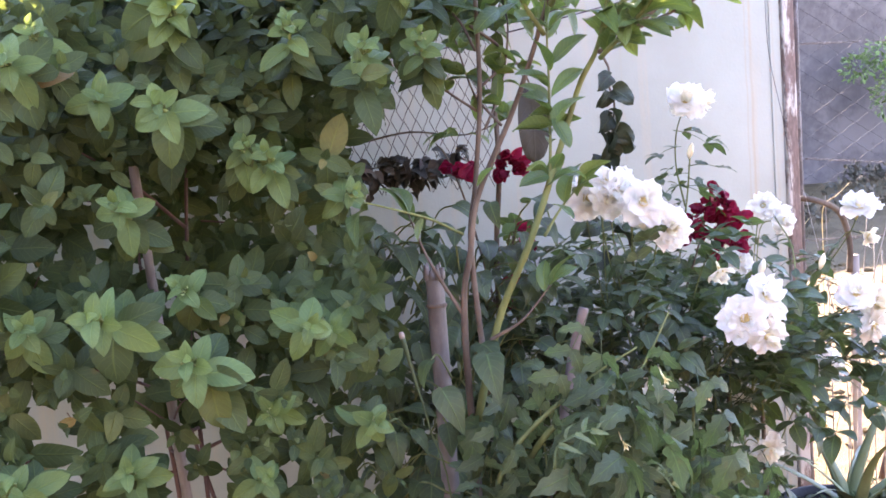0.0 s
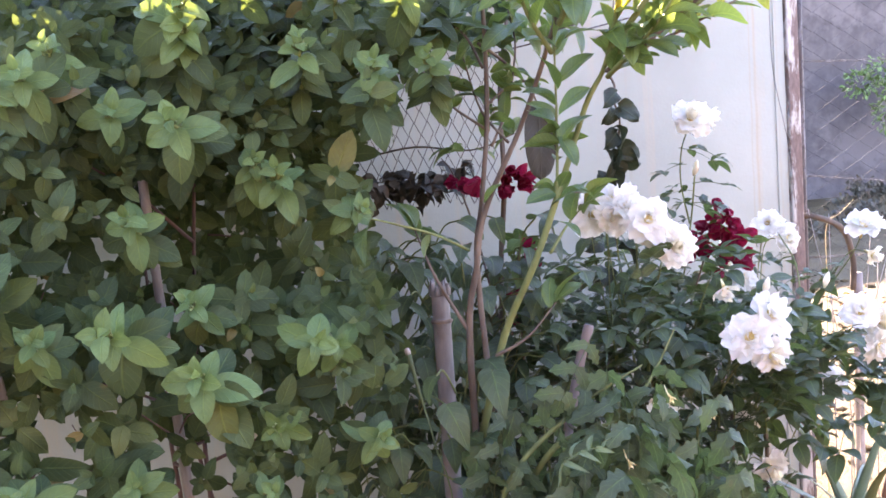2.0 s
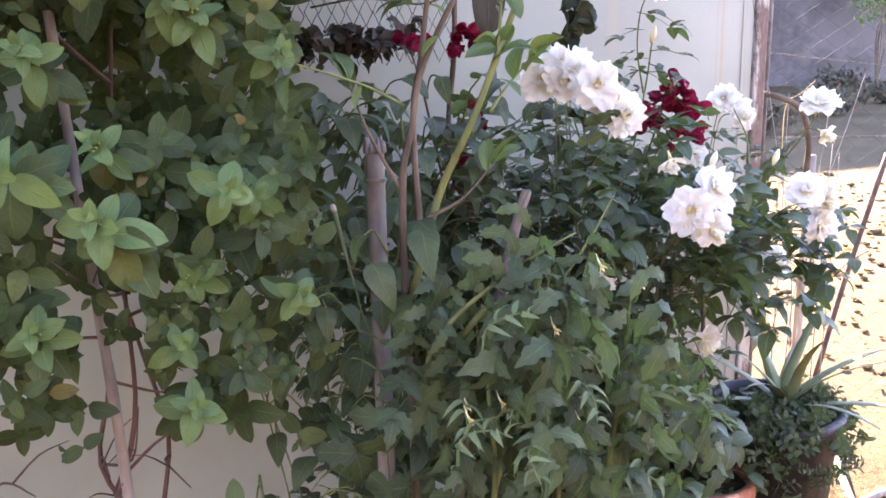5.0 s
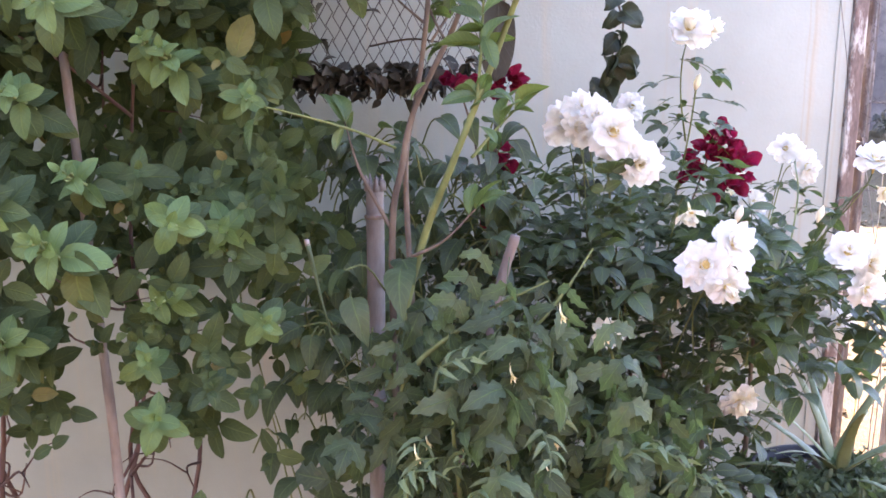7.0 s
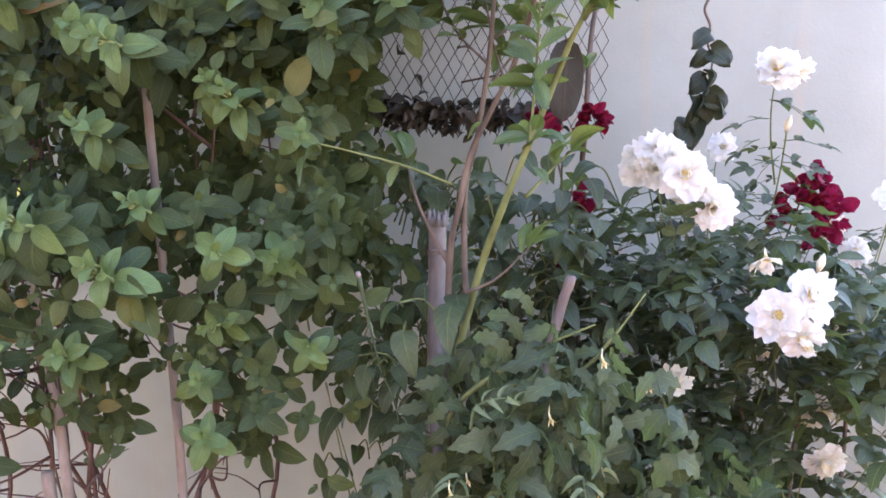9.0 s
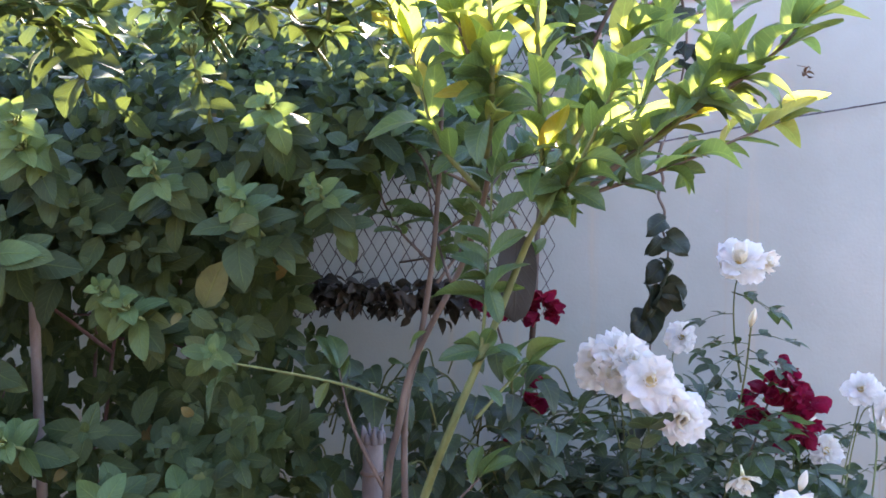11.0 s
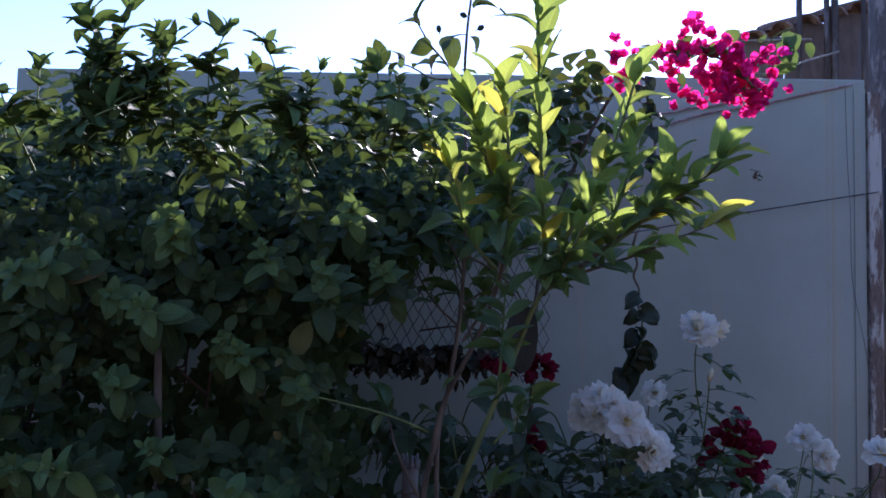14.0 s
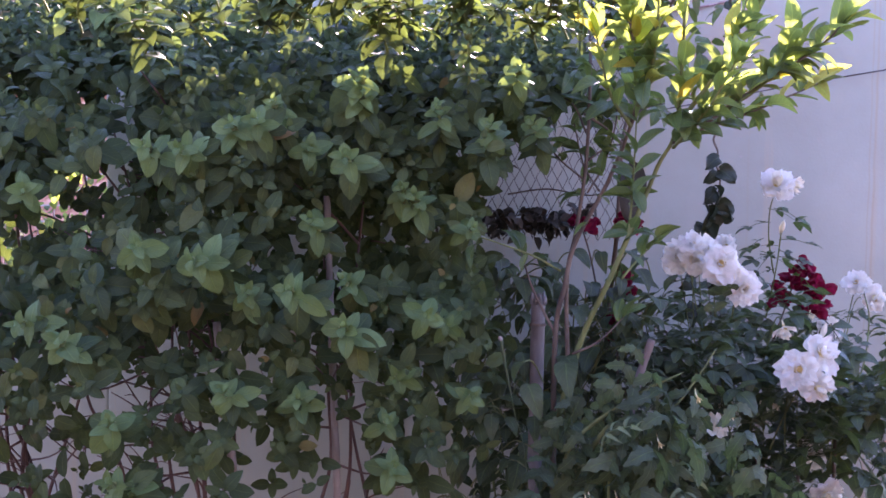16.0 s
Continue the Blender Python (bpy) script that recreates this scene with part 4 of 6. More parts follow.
def build_lemon():
    rng = random.Random(31)
    tree = thing("lemon_tree", "young lemon tree with sunlit yellow-green glossy leaves", "tree", at=(0.39, 1.38, 0))
    off = Vector((-0.39, -1.38, 0))
    limbs = [
        # line, radius at its foot and its tip, share from which leaves grow, leaf spacing, bark
        ([(0.39, 1.38, -0.05), (0.376, 1.37, 0.6), (0.368, 1.36, 1.10), (0.386, 1.35, 1.24), (0.407, 1.35, 1.331), (0.469, 1.33, 1.46), (0.502, 1.28, 1.57), (0.50, 1.20, 1.64), (0.475, 1.15, 1.72), (0.44, 1.12, 1.82)], 0.0074, 0.0022, 0.74, 0.011, BARK_BROWN),
        ([(0.378, 1.36, 0.96), (0.42, 1.33, 1.13), (0.462, 1.27, 1.255), (0.515, 1.26, 1.389), (0.551, 1.25, 1.487), (0.572, 1.22, 1.54), (0.562, 1.14, 1.62), (0.549, 1.07, 1.785), (0.541, 1.04, 1.95)], 0.0070, 0.0022, 0.66, 0.011, BARK_GREEN),
    ] + [
        ([(0.40, 1.36, 1.00), (0.392, 1.37, 1.24), (0.411, 1.38, 1.35), (0.43, 1.38, 1.50), (0.436, 1.39, 1.70), (0.428, 1.40, 1.92), (0.43, 1.41, 2.02), (0.437, 1.42, 2.10), (0.445, 1.42, 2.18)], 0.0055, 0.002, 2.0, 0.035, BARK_BROWN),
        ([(0.427, 1.40, 1.90), (0.395, 1.43, 1.965), (0.355, 1.46, 2.02), (0.32, 1.48, 2.085)], 0.0032, 0.0014, 2.0, 0.02, BARK_BROWN),
    ] + [
        ([(0.41, 1.415, 1.935), (0.36, 1.46, 1.95), (0.31, 1.50, 1.985), (0.25, 1.52, 1.995)], 0.0026, 0.0012, 2.0, 0.02, BARK_BROWN),
        ([(0.573, 1.22, 1.53), (0.64, 1.26, 1.56), (0.733, 1.295, 1.593), (0.82, 1.31, 1.63), (0.895, 1.33, 1.662)], 0.0036, 0.0014, 0.30, 0.016, BARK_BROWN),
        ([(0.57, 1.21, 1.52), (0.60, 1.10, 1.58), (0.63, 1.03, 1.66)], 0.004, 0.0015, 0.2, 0.012, BARK_GREEN),
        ([(0.49, 1.27, 1.32), (0.499, 1.26, 1.368), (0.505, 1.26, 1.465), (0.508, 1.26, 1.56), (0.51, 1.26, 1.64)], 0.0032, 0.001, 0.8, 0.02, BARK_GREEN),
    ] + [
        ([(0.568, 1.18, 1.56), (0.61, 1.13, 1.63), (0.645, 1.12, 1.70), (0.685, 1.16, 1.79), (0.715, 1.19, 1.88)], 0.005, 0.002, 0.2, 0.016, BARK_GREEN),
        ([(0.62, 1.20, 1.56), (0.70, 1.15, 1.625), (0.765, 1.115, 1.67), (0.808, 1.095, 1.705), (0.828, 1.085, 1.728)], 0.0040, 0.0015, 0.15, 0.014, BARK_BROWN),
        ([(0.66, 1.17, 1.59), (0.715, 1.13, 1.635), (0.742, 1.115, 1.68), (0.752, 1.11, 1.715)], 0.0032, 0.0014, 0.3, 0.012, BARK_GREEN),
        ([(0.58, 1.20, 1.55), (0.66, 1.20, 1.62), (0.70, 1.20, 1.70), (0.71, 1.20, 1.78)], 0.005, 0.0015, 0.2, 0.014, BARK_GREEN),
        ([(0.50, 1.21, 1.60), (0.505, 1.12, 1.66), (0.50, 1.06, 1.75), (0.49, 1.04, 1.82)], 0.005, 0.0015, 0.2, 0.013, BARK_GREEN),
    ] + [
        ([(0.49, 1.22, 1.56), (0.44, 1.18, 1.62), (0.41, 1.16, 1.72)], 0.004, 0.0015, 0.3, 0.016, BARK_GREEN),
        ([(0.376, 1.35, 1.27), (0.31, 1.28, 1.305), (0.23, 1.20, 1.335), (0.20, 1.17, 1.345)], 0.0026, 0.0011, 2.0, 0.02, BARK_GREEN),
        ([(0.492, 1.29, 1.26), (0.53, 1.31, 1.30), (0.56, 1.31, 1.33)], 0.003, 0.001, 0.6, 0.02, BARK_GREEN),
        ([(0.372, 1.36, 1.13), (0.32, 1.36, 1.23), (0.295, 1.38, 1.31)], 0.004, 0.001, 0.9, 0.02, BARK_BROWN),
    ] + [
        ([(0.40, 1.32, 1.1), (0.45, 1.30, 1.13), (0.50, 1.30, 1.18)], 0.0035, 0.001, 0.9, 0.02, BARK_BROWN),
    ]
    stock = [Pile().add(leaf_shape(0.098, 0.031 + 0.0022 * k, 11, 6, 0.55, 0.05 + 0.17 * k, 0.35 * (k - 2), fat=1.1, seed=40 + k, wave=0.10, blunt=0.62)).mesh("leaf", LEMON_LEAF) for k in range(5)]
    # leaves in the shade-dulled copy of the lemon colour
    dull = [Pile().add(leaf_shape(0.080, 0.032 + 0.003 * k, 10, 6, 0.5, 0.15 + 0.2 * k, 0.3 * (k - 1), fat=1.35, seed=45 + k, wave=0.1, blunt=0.55)).mesh("leaf", SHADED_LEMON) for k in range(3)]

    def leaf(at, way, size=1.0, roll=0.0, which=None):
        # below this height the painted-in shade replaces the sunlit leaf colour
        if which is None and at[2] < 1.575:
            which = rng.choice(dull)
        part("leaf", which or rng.choice(stock), tree, m=facing(Vector(at) + off, way, roll, size))

    for pts, r0, r1, first, gap, bark in limbs:
        line = spline(pts, 7)
        n = len(line)
        part("limb", Pile().add(tube_shape([q + off for q in line], [r0 + (r1 - r0) * (i / n) ** 0.8 for i in range(n)], 8)).mesh("limb", bark), tree)
        length = sum((line[i + 1] - line[i]).length for i in range(n - 1))
        s, a = first, rng.uniform(0, 6)
        while s < 1.0:
            q, d = along(line, s)
            side = d.orthogonal().normalized()
            side.rotate(Matrix.Rotation(a, 3, d))
            end = (s - first) / (1.001 - first)
            way = d * rng.uniform(0.6, 1.2) + side * rng.uniform(0.5, 1.0) + Vector((0, -0.1, 0.2))
            leaf(q, way, rng.choice((0.58, 0.7, 0.82, 0.92, 1.02)) * (1 - 0.2 * end), rng.uniform(-0.7, 0.7))
            a += 2.4 + rng.uniform(-0.3, 0.3)
            s += gap * 1.22 / length * rng.uniform(0.8, 1.25)
        if first > 1:
            continue
        q, d = along(line, 0.99)
        leaf(q, d + Vector((0.2, 0, 0)), 0.7, 0.4)
        leaf(q, d - Vector((0.3, 0.1, 0)), 0.8, -0.4)
    # single leaves low on the stems
    for at, way, size, roll in (
        ((0.505, 1.25, 1.43), (-1.0, -0.3, -0.05), 0.95, 0.5), ((0.505, 1.25, 1.44), (0.3, -0.5, -0.9), 0.7, 0.4), ((0.504, 1.25, 1.43), (0.6, -0.3, 0.9), 0.8, 0.9),
        ((0.505, 1.25, 1.47), (0.7, -0.3, 0.8), 0.8, 0.9), ((0.508, 1.25, 1.52), (0.8, -0.3, 0.6), 0.85, 0.7), ((0.503, 1.25, 1.45), (-0.6, -0.3, 0.8), 0.65, -0.8),
        ((0.507, 1.25, 1.51), (-0.5, -0.4, 0.7), 0.8, -0.6), ((0.508, 1.25, 1.57), (0.6, -0.4, 0.6), 0.8, 0.5), ((0.508, 1.25, 1.57), (-0.7, -0.4, 0.3), 0.8, -0.5),
        ((0.495, 1.26, 1.355), (-0.7, -0.3, 0.4), 0.5, 0.6), ((0.515, 1.25, 1.36), (0.8, -0.3, -0.1), 0.55, 0.3), ((0.40, 1.33, 1.345), (0.5, -0.5, 0.6), 0.55, 0.7),
        ((0.535, 1.25, 1.32), (0.3, -0.6, 0.7), 0.65, 0.3), ((0.50, 1.26, 1.31), (0.5, -0.4, -0.3), 0.5, 0.2), ((0.30, 1.27, 1.31), (-0.4, -0.2, -1.0), 0.5, 1.2)):
        leaf(at, way, size, roll)
    # the shaded tangle behind: crossing twigs over the wire mesh, leaves coloured for shade
    for pts in ([(0.436, 1.39, 1.50), (0.48, 1.42, 1.53), (0.54, 1.45, 1.55)], [(0.46, 1.35, 1.44), (0.43, 1.42, 1.50), (0.41, 1.45, 1.58)], [(0.43, 1.38, 1.43), (0.47, 1.42, 1.50), (0.50, 1.45, 1.60), (0.505, 1.46, 1.66)],
                [(0.425, 1.38, 1.46), (0.37, 1.42, 1.52), (0.33, 1.46, 1.60)], [(0.434, 1.39, 1.56), (0.40, 1.40, 1.62), (0.36, 1.42, 1.66)], [(0.50, 1.29, 1.56), (0.54, 1.36, 1.60), (0.60, 1.40, 1.62)], [(0.32, 2.10, 1.44), (0.42, 2.0, 1.45), (0.52, 1.9, 1.43), (0.60, 1.8, 1.46)]):
        line = spline(wobble([Vector(q) for q in pts], 0.006, rng), 5)
        part("limb", Pile().add(tube_shape([q + off for q in line], [0.0026 - 0.0014 * i / len(line) for i in range(len(line))], 6)).mesh("limb", BARK_BROWN), tree)
        for k in range(9):
            q, d = along(line, rng.uniform(0.35, 1.0))
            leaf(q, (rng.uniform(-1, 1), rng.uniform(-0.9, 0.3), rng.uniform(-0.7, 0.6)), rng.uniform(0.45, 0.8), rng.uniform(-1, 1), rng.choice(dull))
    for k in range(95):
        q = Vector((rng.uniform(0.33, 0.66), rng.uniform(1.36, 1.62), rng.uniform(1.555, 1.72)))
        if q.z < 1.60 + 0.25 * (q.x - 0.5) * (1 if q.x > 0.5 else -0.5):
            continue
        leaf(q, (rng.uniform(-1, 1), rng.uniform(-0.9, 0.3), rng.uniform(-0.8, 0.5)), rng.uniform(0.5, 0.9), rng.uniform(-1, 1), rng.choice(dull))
    # leaves in the shade-dulled colour low on the limbs, where the branches part
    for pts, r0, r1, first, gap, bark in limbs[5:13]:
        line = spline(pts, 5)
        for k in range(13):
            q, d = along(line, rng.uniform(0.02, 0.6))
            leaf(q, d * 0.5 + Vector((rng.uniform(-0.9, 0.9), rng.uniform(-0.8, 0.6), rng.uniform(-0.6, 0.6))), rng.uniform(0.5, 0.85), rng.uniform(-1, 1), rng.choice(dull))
    # old round leaves, and small hard fruits, on the bare shoots above the wall's top
    old = [Pile().add(leaf_shape(0.066, 0.044, 8, 6, 0.5, 0.3 + 0.3 * k, 0.4 * (k - 1), fat=0.9, seed=57 + k, wave=0.12, blunt=0.6)).mesh("leaf", OLD_LEMON) for k in range(3)]
    for at, way, size, roll in (
        ((0.205, 1.17, 1.335), (-0.8, -0.5, -0.2), 1.0, 0.4), ((0.327, 1.48, 2.075), (0.3, -0.2, 1), 0.9, 0.3), ((0.335, 1.475, 2.06), (-0.8, -0.1, 0.5), 0.8, -0.6), ((0.362, 1.455, 2.005), (-0.9, -0.3, 0.1), 1.15, 0.9), ((0.375, 1.445, 1.99), (-0.3, -0.3, -0.6), 0.9, 0.6),
        ((0.385, 1.44, 2.0), (0.35, -0.2, 1), 1.0, 1.2), ((0.40, 1.43, 2.02), (0.05, -0.3, -0.9), 1.1, 0.3), ((0.437, 1.41, 2.02), (0.5, -0.3, -0.5), 0.7, 0.2), ((0.44, 1.42, 2.08), (1.0, -0.1, 0.25), 1.25, 0.5),) + (
        ((0.442, 1.42, 2.12), (-0.5, -0.2, 0.9), 1.0, -0.5), ((0.445, 1.42, 2.17), (0.5, 0, 1), 1.0, 0.3), ((0.445, 1.42, 2.16), (-0.4, 0, 1), 0.9, -0.3), ((0.255, 1.52, 1.995), (-0.2, -0.1, 1), 0.95, 1.0),
        ((0.27, 1.51, 1.99), (-0.9, -0.2, -0.15), 1.2, 0.6), ((0.29, 1.50, 1.99), (-0.4, -0.3, -0.8), 0.9, 0.4), ((0.32, 1.49, 1.98), (0.6, -0.3, 0.1), 0.9, 0.2), ((0.30, 1.50, 1.985), (-0.3, -0.3, 0.9), 0.8, -0.9)):
        leaf(at, way, size * 0.8, roll, old[int(size * 20) % 3])
    # a large dark oval leaf hanging behind the stems
    broad = Pile().add(leaf_shape(0.125, 0.056, 14, 6, 0.2, 0.1, 0.1, fat=1.15, seed=58, wave=0.05, blunt=0.42)).mesh("leaf", OVAL_LEAF)
    part("leaf", broad, tree, "large dark hanging leaf with torn brown tip", m=facing(Vector((0.552, 1.49, 1.507)) + off, (-0.03, -0.02, -1), 0.0, 1.12))
    twig = spline([(0.425, 1.39, 1.60), (0.48, 1.44, 1.575), (0.535, 1.485, 1.535), (0.552, 1.49, 1.503)], 5)
    part("limb", Pile().add(tube_shape([q + off for q in twig], [0.003 - 0.0015 * i / len(twig) for i in range(len(twig))], 6)).mesh("limb", BARK_BROWN), tree)
    fruit = Pile().add(tube_shape([(0, 0, 0), (0, 0, 0.006), (0, 0, 0.008), (0, 0, 0.013), (0, 0, 0.018), (0, 0, 0.021)], [0.0008, 0.0008, 0.004, 0.006, 0.0045, 0.0012], 8)).mesh("fruit", VINE_LEAF)
    for at, way in (((0.377, 1.44, 2.03), (-0.2, 0, 1)), ((0.435, 1.41, 2.055), (-0.9, -0.2, 0.4)), ((0.44, 1.415, 2.10), (-0.8, 0, 0.6)), ((0.305, 1.50, 1.99), (-0.5, -0.3, 0.5)), ((0.445, 1.41, 2.03), (0.9, 0, 0.5))):
        part("fruit", fruit, tree, "tiny dark unripe lemon", m=axis_pose(Vector(at) + off, way))
    return tree


# ---- white roses ----
def petal_shape(length, width, cup, seed):
    rng = random.Random(seed)
    ph = rng.uniform(0, 6)
    v, uv, f, rows, cols = [], [], [], 7, 10
    for i in range(rows + 1):
        s = i / rows
        w = 0.5 * width * (0.20 + 0.80 * math.sin(math.pi * (0.08 + 0.62 * s)))
        for k in range(cols + 1):
            u = k / cols * 2 - 1
            y = length * s * (1 - 0.25 * u * u * s - 0.10 * math.exp(-((u / 0.16) ** 2)) * s ** 3) + 0.035 * length * math.sin(7 * u + ph) * s * s
            z = cup * length * (s * s * 0.9 + 0.35 * u * u * s) - 0.40 * length * max(0, s - 0.68) + 0.095 * length * math.sin(5 * u + ph) * s * s
            v.append((u * w, y, z))
            uv.append((k / cols, s))
    for i in range(rows):
        for k in range(cols):
            a = i * (cols + 1) + k
            f.append((a, a + 1, a + cols + 2, a + cols + 1))
    return np.array(v), f, np.array(uv)


def pinnate_shape(length, leaflets, width, seed, lobes=0.0, droop=0.3):
    """A compound leaf along +y: pairs of leaflets and one at the tip."""
    rng = random.Random(seed)
    p = Pile()
    stalk = [(0, length * s, -droop * length * s * s) for s in (0, 0.33, 0.66, 1.0)]
    p.add(tube_shape(stalk, [0.0013, 0.0011, 0.0009, 0.0006], 5))
    for k in range(leaflets):
        s = 0.32 + 0.62 * k / max(1, leaflets - 1)
        size = length * ((0.42 if not lobes else 0.36) + 0.12 * s) * rng.uniform(0.9, 1.1)
        at = (0, length * s, -droop * length * s * s)
        for side in (-1, 1):
            p.add(leaf_shape(size, size * width, 6 if not lobes else 14, 2, 0.2, droop * 0.7, 0, lobes, seed=rng.randrange(999)), facing(at, (side, 0.55, rng.uniform(-0.15, 0.2) if not lobes else rng.uniform(-0.8, 0.1)), rng.uniform(-0.3, 0.3)))
    tip = length * (0.6 if not lobes else 0.42)
    p.add(leaf_shape(tip, tip * width, 6 if not lobes else 14, 2, 0.2, droop, 0, lobes, seed=seed + 7), facing(stalk[-1], (rng.uniform(-0.2, 0.2), 1, -droop)))
    return np.concatenate(p.v), p.f, np.concatenate(p.uv)


BLOOMS = [
    # place, size, way that it faces, open (1) or blown (0)
    ((0.81, 1.51, 1.224), 1.0, (-0.2, -1, 0.1), 2), ((0.763, 1.518, 1.278), 1.1, (-0.15, -1, 0.35), 1), ((0.725, 1.59, 1.318), 1.0, (-0.1, -0.6, 1.0), 1), ((0.698, 1.63, 1.285), 1.05, (-0.5, -1, 0.25), 1),
    ((0.918, 1.447, 1.050), 1.1, (-0.3, -1, 0.2), 1), ((0.972, 1.46, 1.085), 1.1, (0.3, -1, 0.4), 1), ((0.958, 1.44, 1.012), 0.95, (0.1, -1, -0.3), 2),
] + [
    ((0.945, 1.684, 1.462), 1.05, (-0.2, -0.8, 0.7), 2), ((0.985, 1.69, 1.462), 0.7, (0.8, -0.6, 0.3), 0),
    ((1.23, 1.553, 1.045), 1.0, (-0.3, -0.8, 0.6), 1), ((1.285, 1.57, 1.02), 1.0, (0.4, -0.9, 0.1), 2), ((1.275, 1.56, 0.97), 1.0, (0.3, -1, -0.2), 1),
] + [
    ((1.328, 1.666, 1.209), 1.05, (-0.1, -0.5, 1.0), 1), ((1.36, 1.68, 1.14), 0.7, (0.3, -0.8, -0.4), 0),
    ((1.30, 1.907, 1.165), 1.05, (0.4, -1, -0.1), 1), ((1.255, 1.92, 1.205), 0.85, (-0.4, -0.7, 0.6), 1), ((1.135, 1.90, 1.14), 0.85, (-0.2, -1, 0.2), 0), ((1.19, 1.93, 1.08), 0.85, (0.2, -1, 0.1), 1),
] + [
    ((1.40, 1.90, 0.80), 1.1, (-0.1, -1, 0.5), 1), ((1.081, 1.666, 0.703), 1.0, (0.1, -1, -0.5), 2), ((0.949, 1.69, 0.92), 0.7, (-0.2, -0.6, -0.8), 0),
    ((0.906, 1.505, 1.132), 0.7, (0.0, -0.6, -0.8), 0), ((0.761, 1.497, 0.911), 0.75, (0.1, -0.8, 0.4), 0), ((0.88, 1.80, 0.88), 0.8, (-0.2, -1, 0), 0), ((1.10, 1.80, 0.76), 0.9, (0, -1, 0.1), 2), ((0.90, 1.93, 1.30), 0.8, (0, -0.9, 0.4), 1),
] + [
    ((0.785, 1.53, 1.25), 0.95, (0.2, -1, 0.3), 2), ((0.742, 1.56, 1.30), 0.95, (-0.1, -1, 0.6), 1), ((0.72, 1.57, 1.285), 0.9, (-0.3, -1, 0.0), 2),
]


def build_roses():
    rng = random.Random(41)
    bush = thing("rose_bush", "rose bush with clusters of open white roses before the wall", "rose bush", at=(1.02, 1.72, 0))
    off = Vector((-1.02, -1.72, 0))
    outer = [Pile().add(petal_shape(0.041, 0.036, 0.10 + 0.10 * k, 60 + k)).mesh("petal", WHITE_PETAL) for k in range(4)]
    inner = [Pile().add(petal_shape(0.026, 0.026, 0.7 + 0.15 * k, 70 + k)).mesh("petal", WHITE_PETAL) for k in range(3)]
    cream = [Pile().add(petal_shape(0.028, 0.027, 0.6 + 0.2 * k, 80 + k)).mesh("petal", CREAM_PETAL) for k in range(3)]
    heart = Pile()
    for k in range(16):
        a, r = k * 2.4, 0.0013 * math.sqrt(k)
        heart.add(tube_shape([(0, 0, 0), (1.5 * r * math.cos(a), 1.5 * r * math.sin(a), 0.008), (1.9 * r * math.cos(a), 1.9 * r * math.sin(a), 0.0105)], [0.0004, 0.0004, 0.0011], 4))
    heart.add(tube_shape([(0, 0, -0.03), (0, 0, -0.006), (0, 0, 0.001)], [0.0016, 0.005, 0.004], 7))
    heart.add(tube_shape([(0, 0, 0.0), (0, 0, 0.004), (0, 0, 0.0065), (0, 0, 0.0075)], [0.0085, 0.0085, 0.006, 0.002], 9))
    heart = heart.mesh("bloom", STAMEN)
    feet = [(0.95, 1.80, 0), (1.05, 1.74, 0), (1.12, 1.78, 0), (1.0, 1.7, 0)]
    crown = []
    for (at, size, way, kind) in BLOOMS:
        at = Vector(at)
        bloom = part("bloom", heart, bush, "pale blown cream rose" if kind == 0 else "", m=axis_pose(at + off, way, rng.uniform(0, 6.28), size * 1.1))
        rings = [(6, -10, outer, 1.0), (6, 6, outer, 0.88), (5, 20, outer, 0.66), (4, 36, inner, 0.72)] if kind == 1 else [(7, -14, outer, 0.98), (7, 6, outer, 0.88), (6, 22, outer, 0.72), (5, 38, cream, 0.85), (4, 56, cream, 0.62)] if kind == 2 else [(5, -35, cream, 1.1), (4, 25, cream, 0.9), (3, 60, inner, 0.8)]
        for n, tilt, stock, s in rings:
            start = rng.uniform(0, 6)
            for k in range(n):
                part("petal", rng.choice(stock), bloom, m=arranged(0, start + 6.283 * k / n + rng.uniform(-0.15, 0.15), radians(tilt + rng.uniform(-15, 15)), s * rng.uniform(0.82, 1.12)))
        foot = Vector((at.x * 0.5 + 0.51 + rng.uniform(-0.06, 0.06), 1.80 + rng.uniform(-0.06, 0.06), min(0.75, at.z - 0.3)))
        back = at - Vector(way).normalized() * 0.05 + Vector((0, 0.03, -0.03))
        if at.z > 1.4 and size < 0.9:
            continue
        if at.z > 1.4 or at.y > 1.92:
            foot = foot.lerp(back, 0.75)
        line = spline([foot, foot.lerp(back, 0.55) + Vector((0, 0.02, 0)), back, at - Vector(way).normalized() * 0.012], 6)
        n = len(line)
        part("cane", Pile().add(tube_shape([q + off for q in line], [0.0021 - 0.0011 * i / n for i in range(n)], 6)).mesh("cane", BARK_GREEN), bush)
        crown.append(line)
    for foot in feet:
        line = spline([Vector(foot) + Vector((0, 0, -0.05)), Vector(foot) + Vector((rng.uniform(-0.05, 0.05), 0.03, 0.4)), Vector(foot) + Vector((rng.uniform(-0.12, 0.12), 0.04, 0.8))], 6)
        part("cane", Pile().add(tube_shape([q + off for q in line], [0.009 - 0.0004 * i for i in range(len(line))], 8)).mesh("cane", BARK_BROWN), bush)
    slim = Pile().add(pinnate_shape(0.07, 2, 0.55, 97, droop=0.35)).mesh("leaf", ROSE_LEAF)
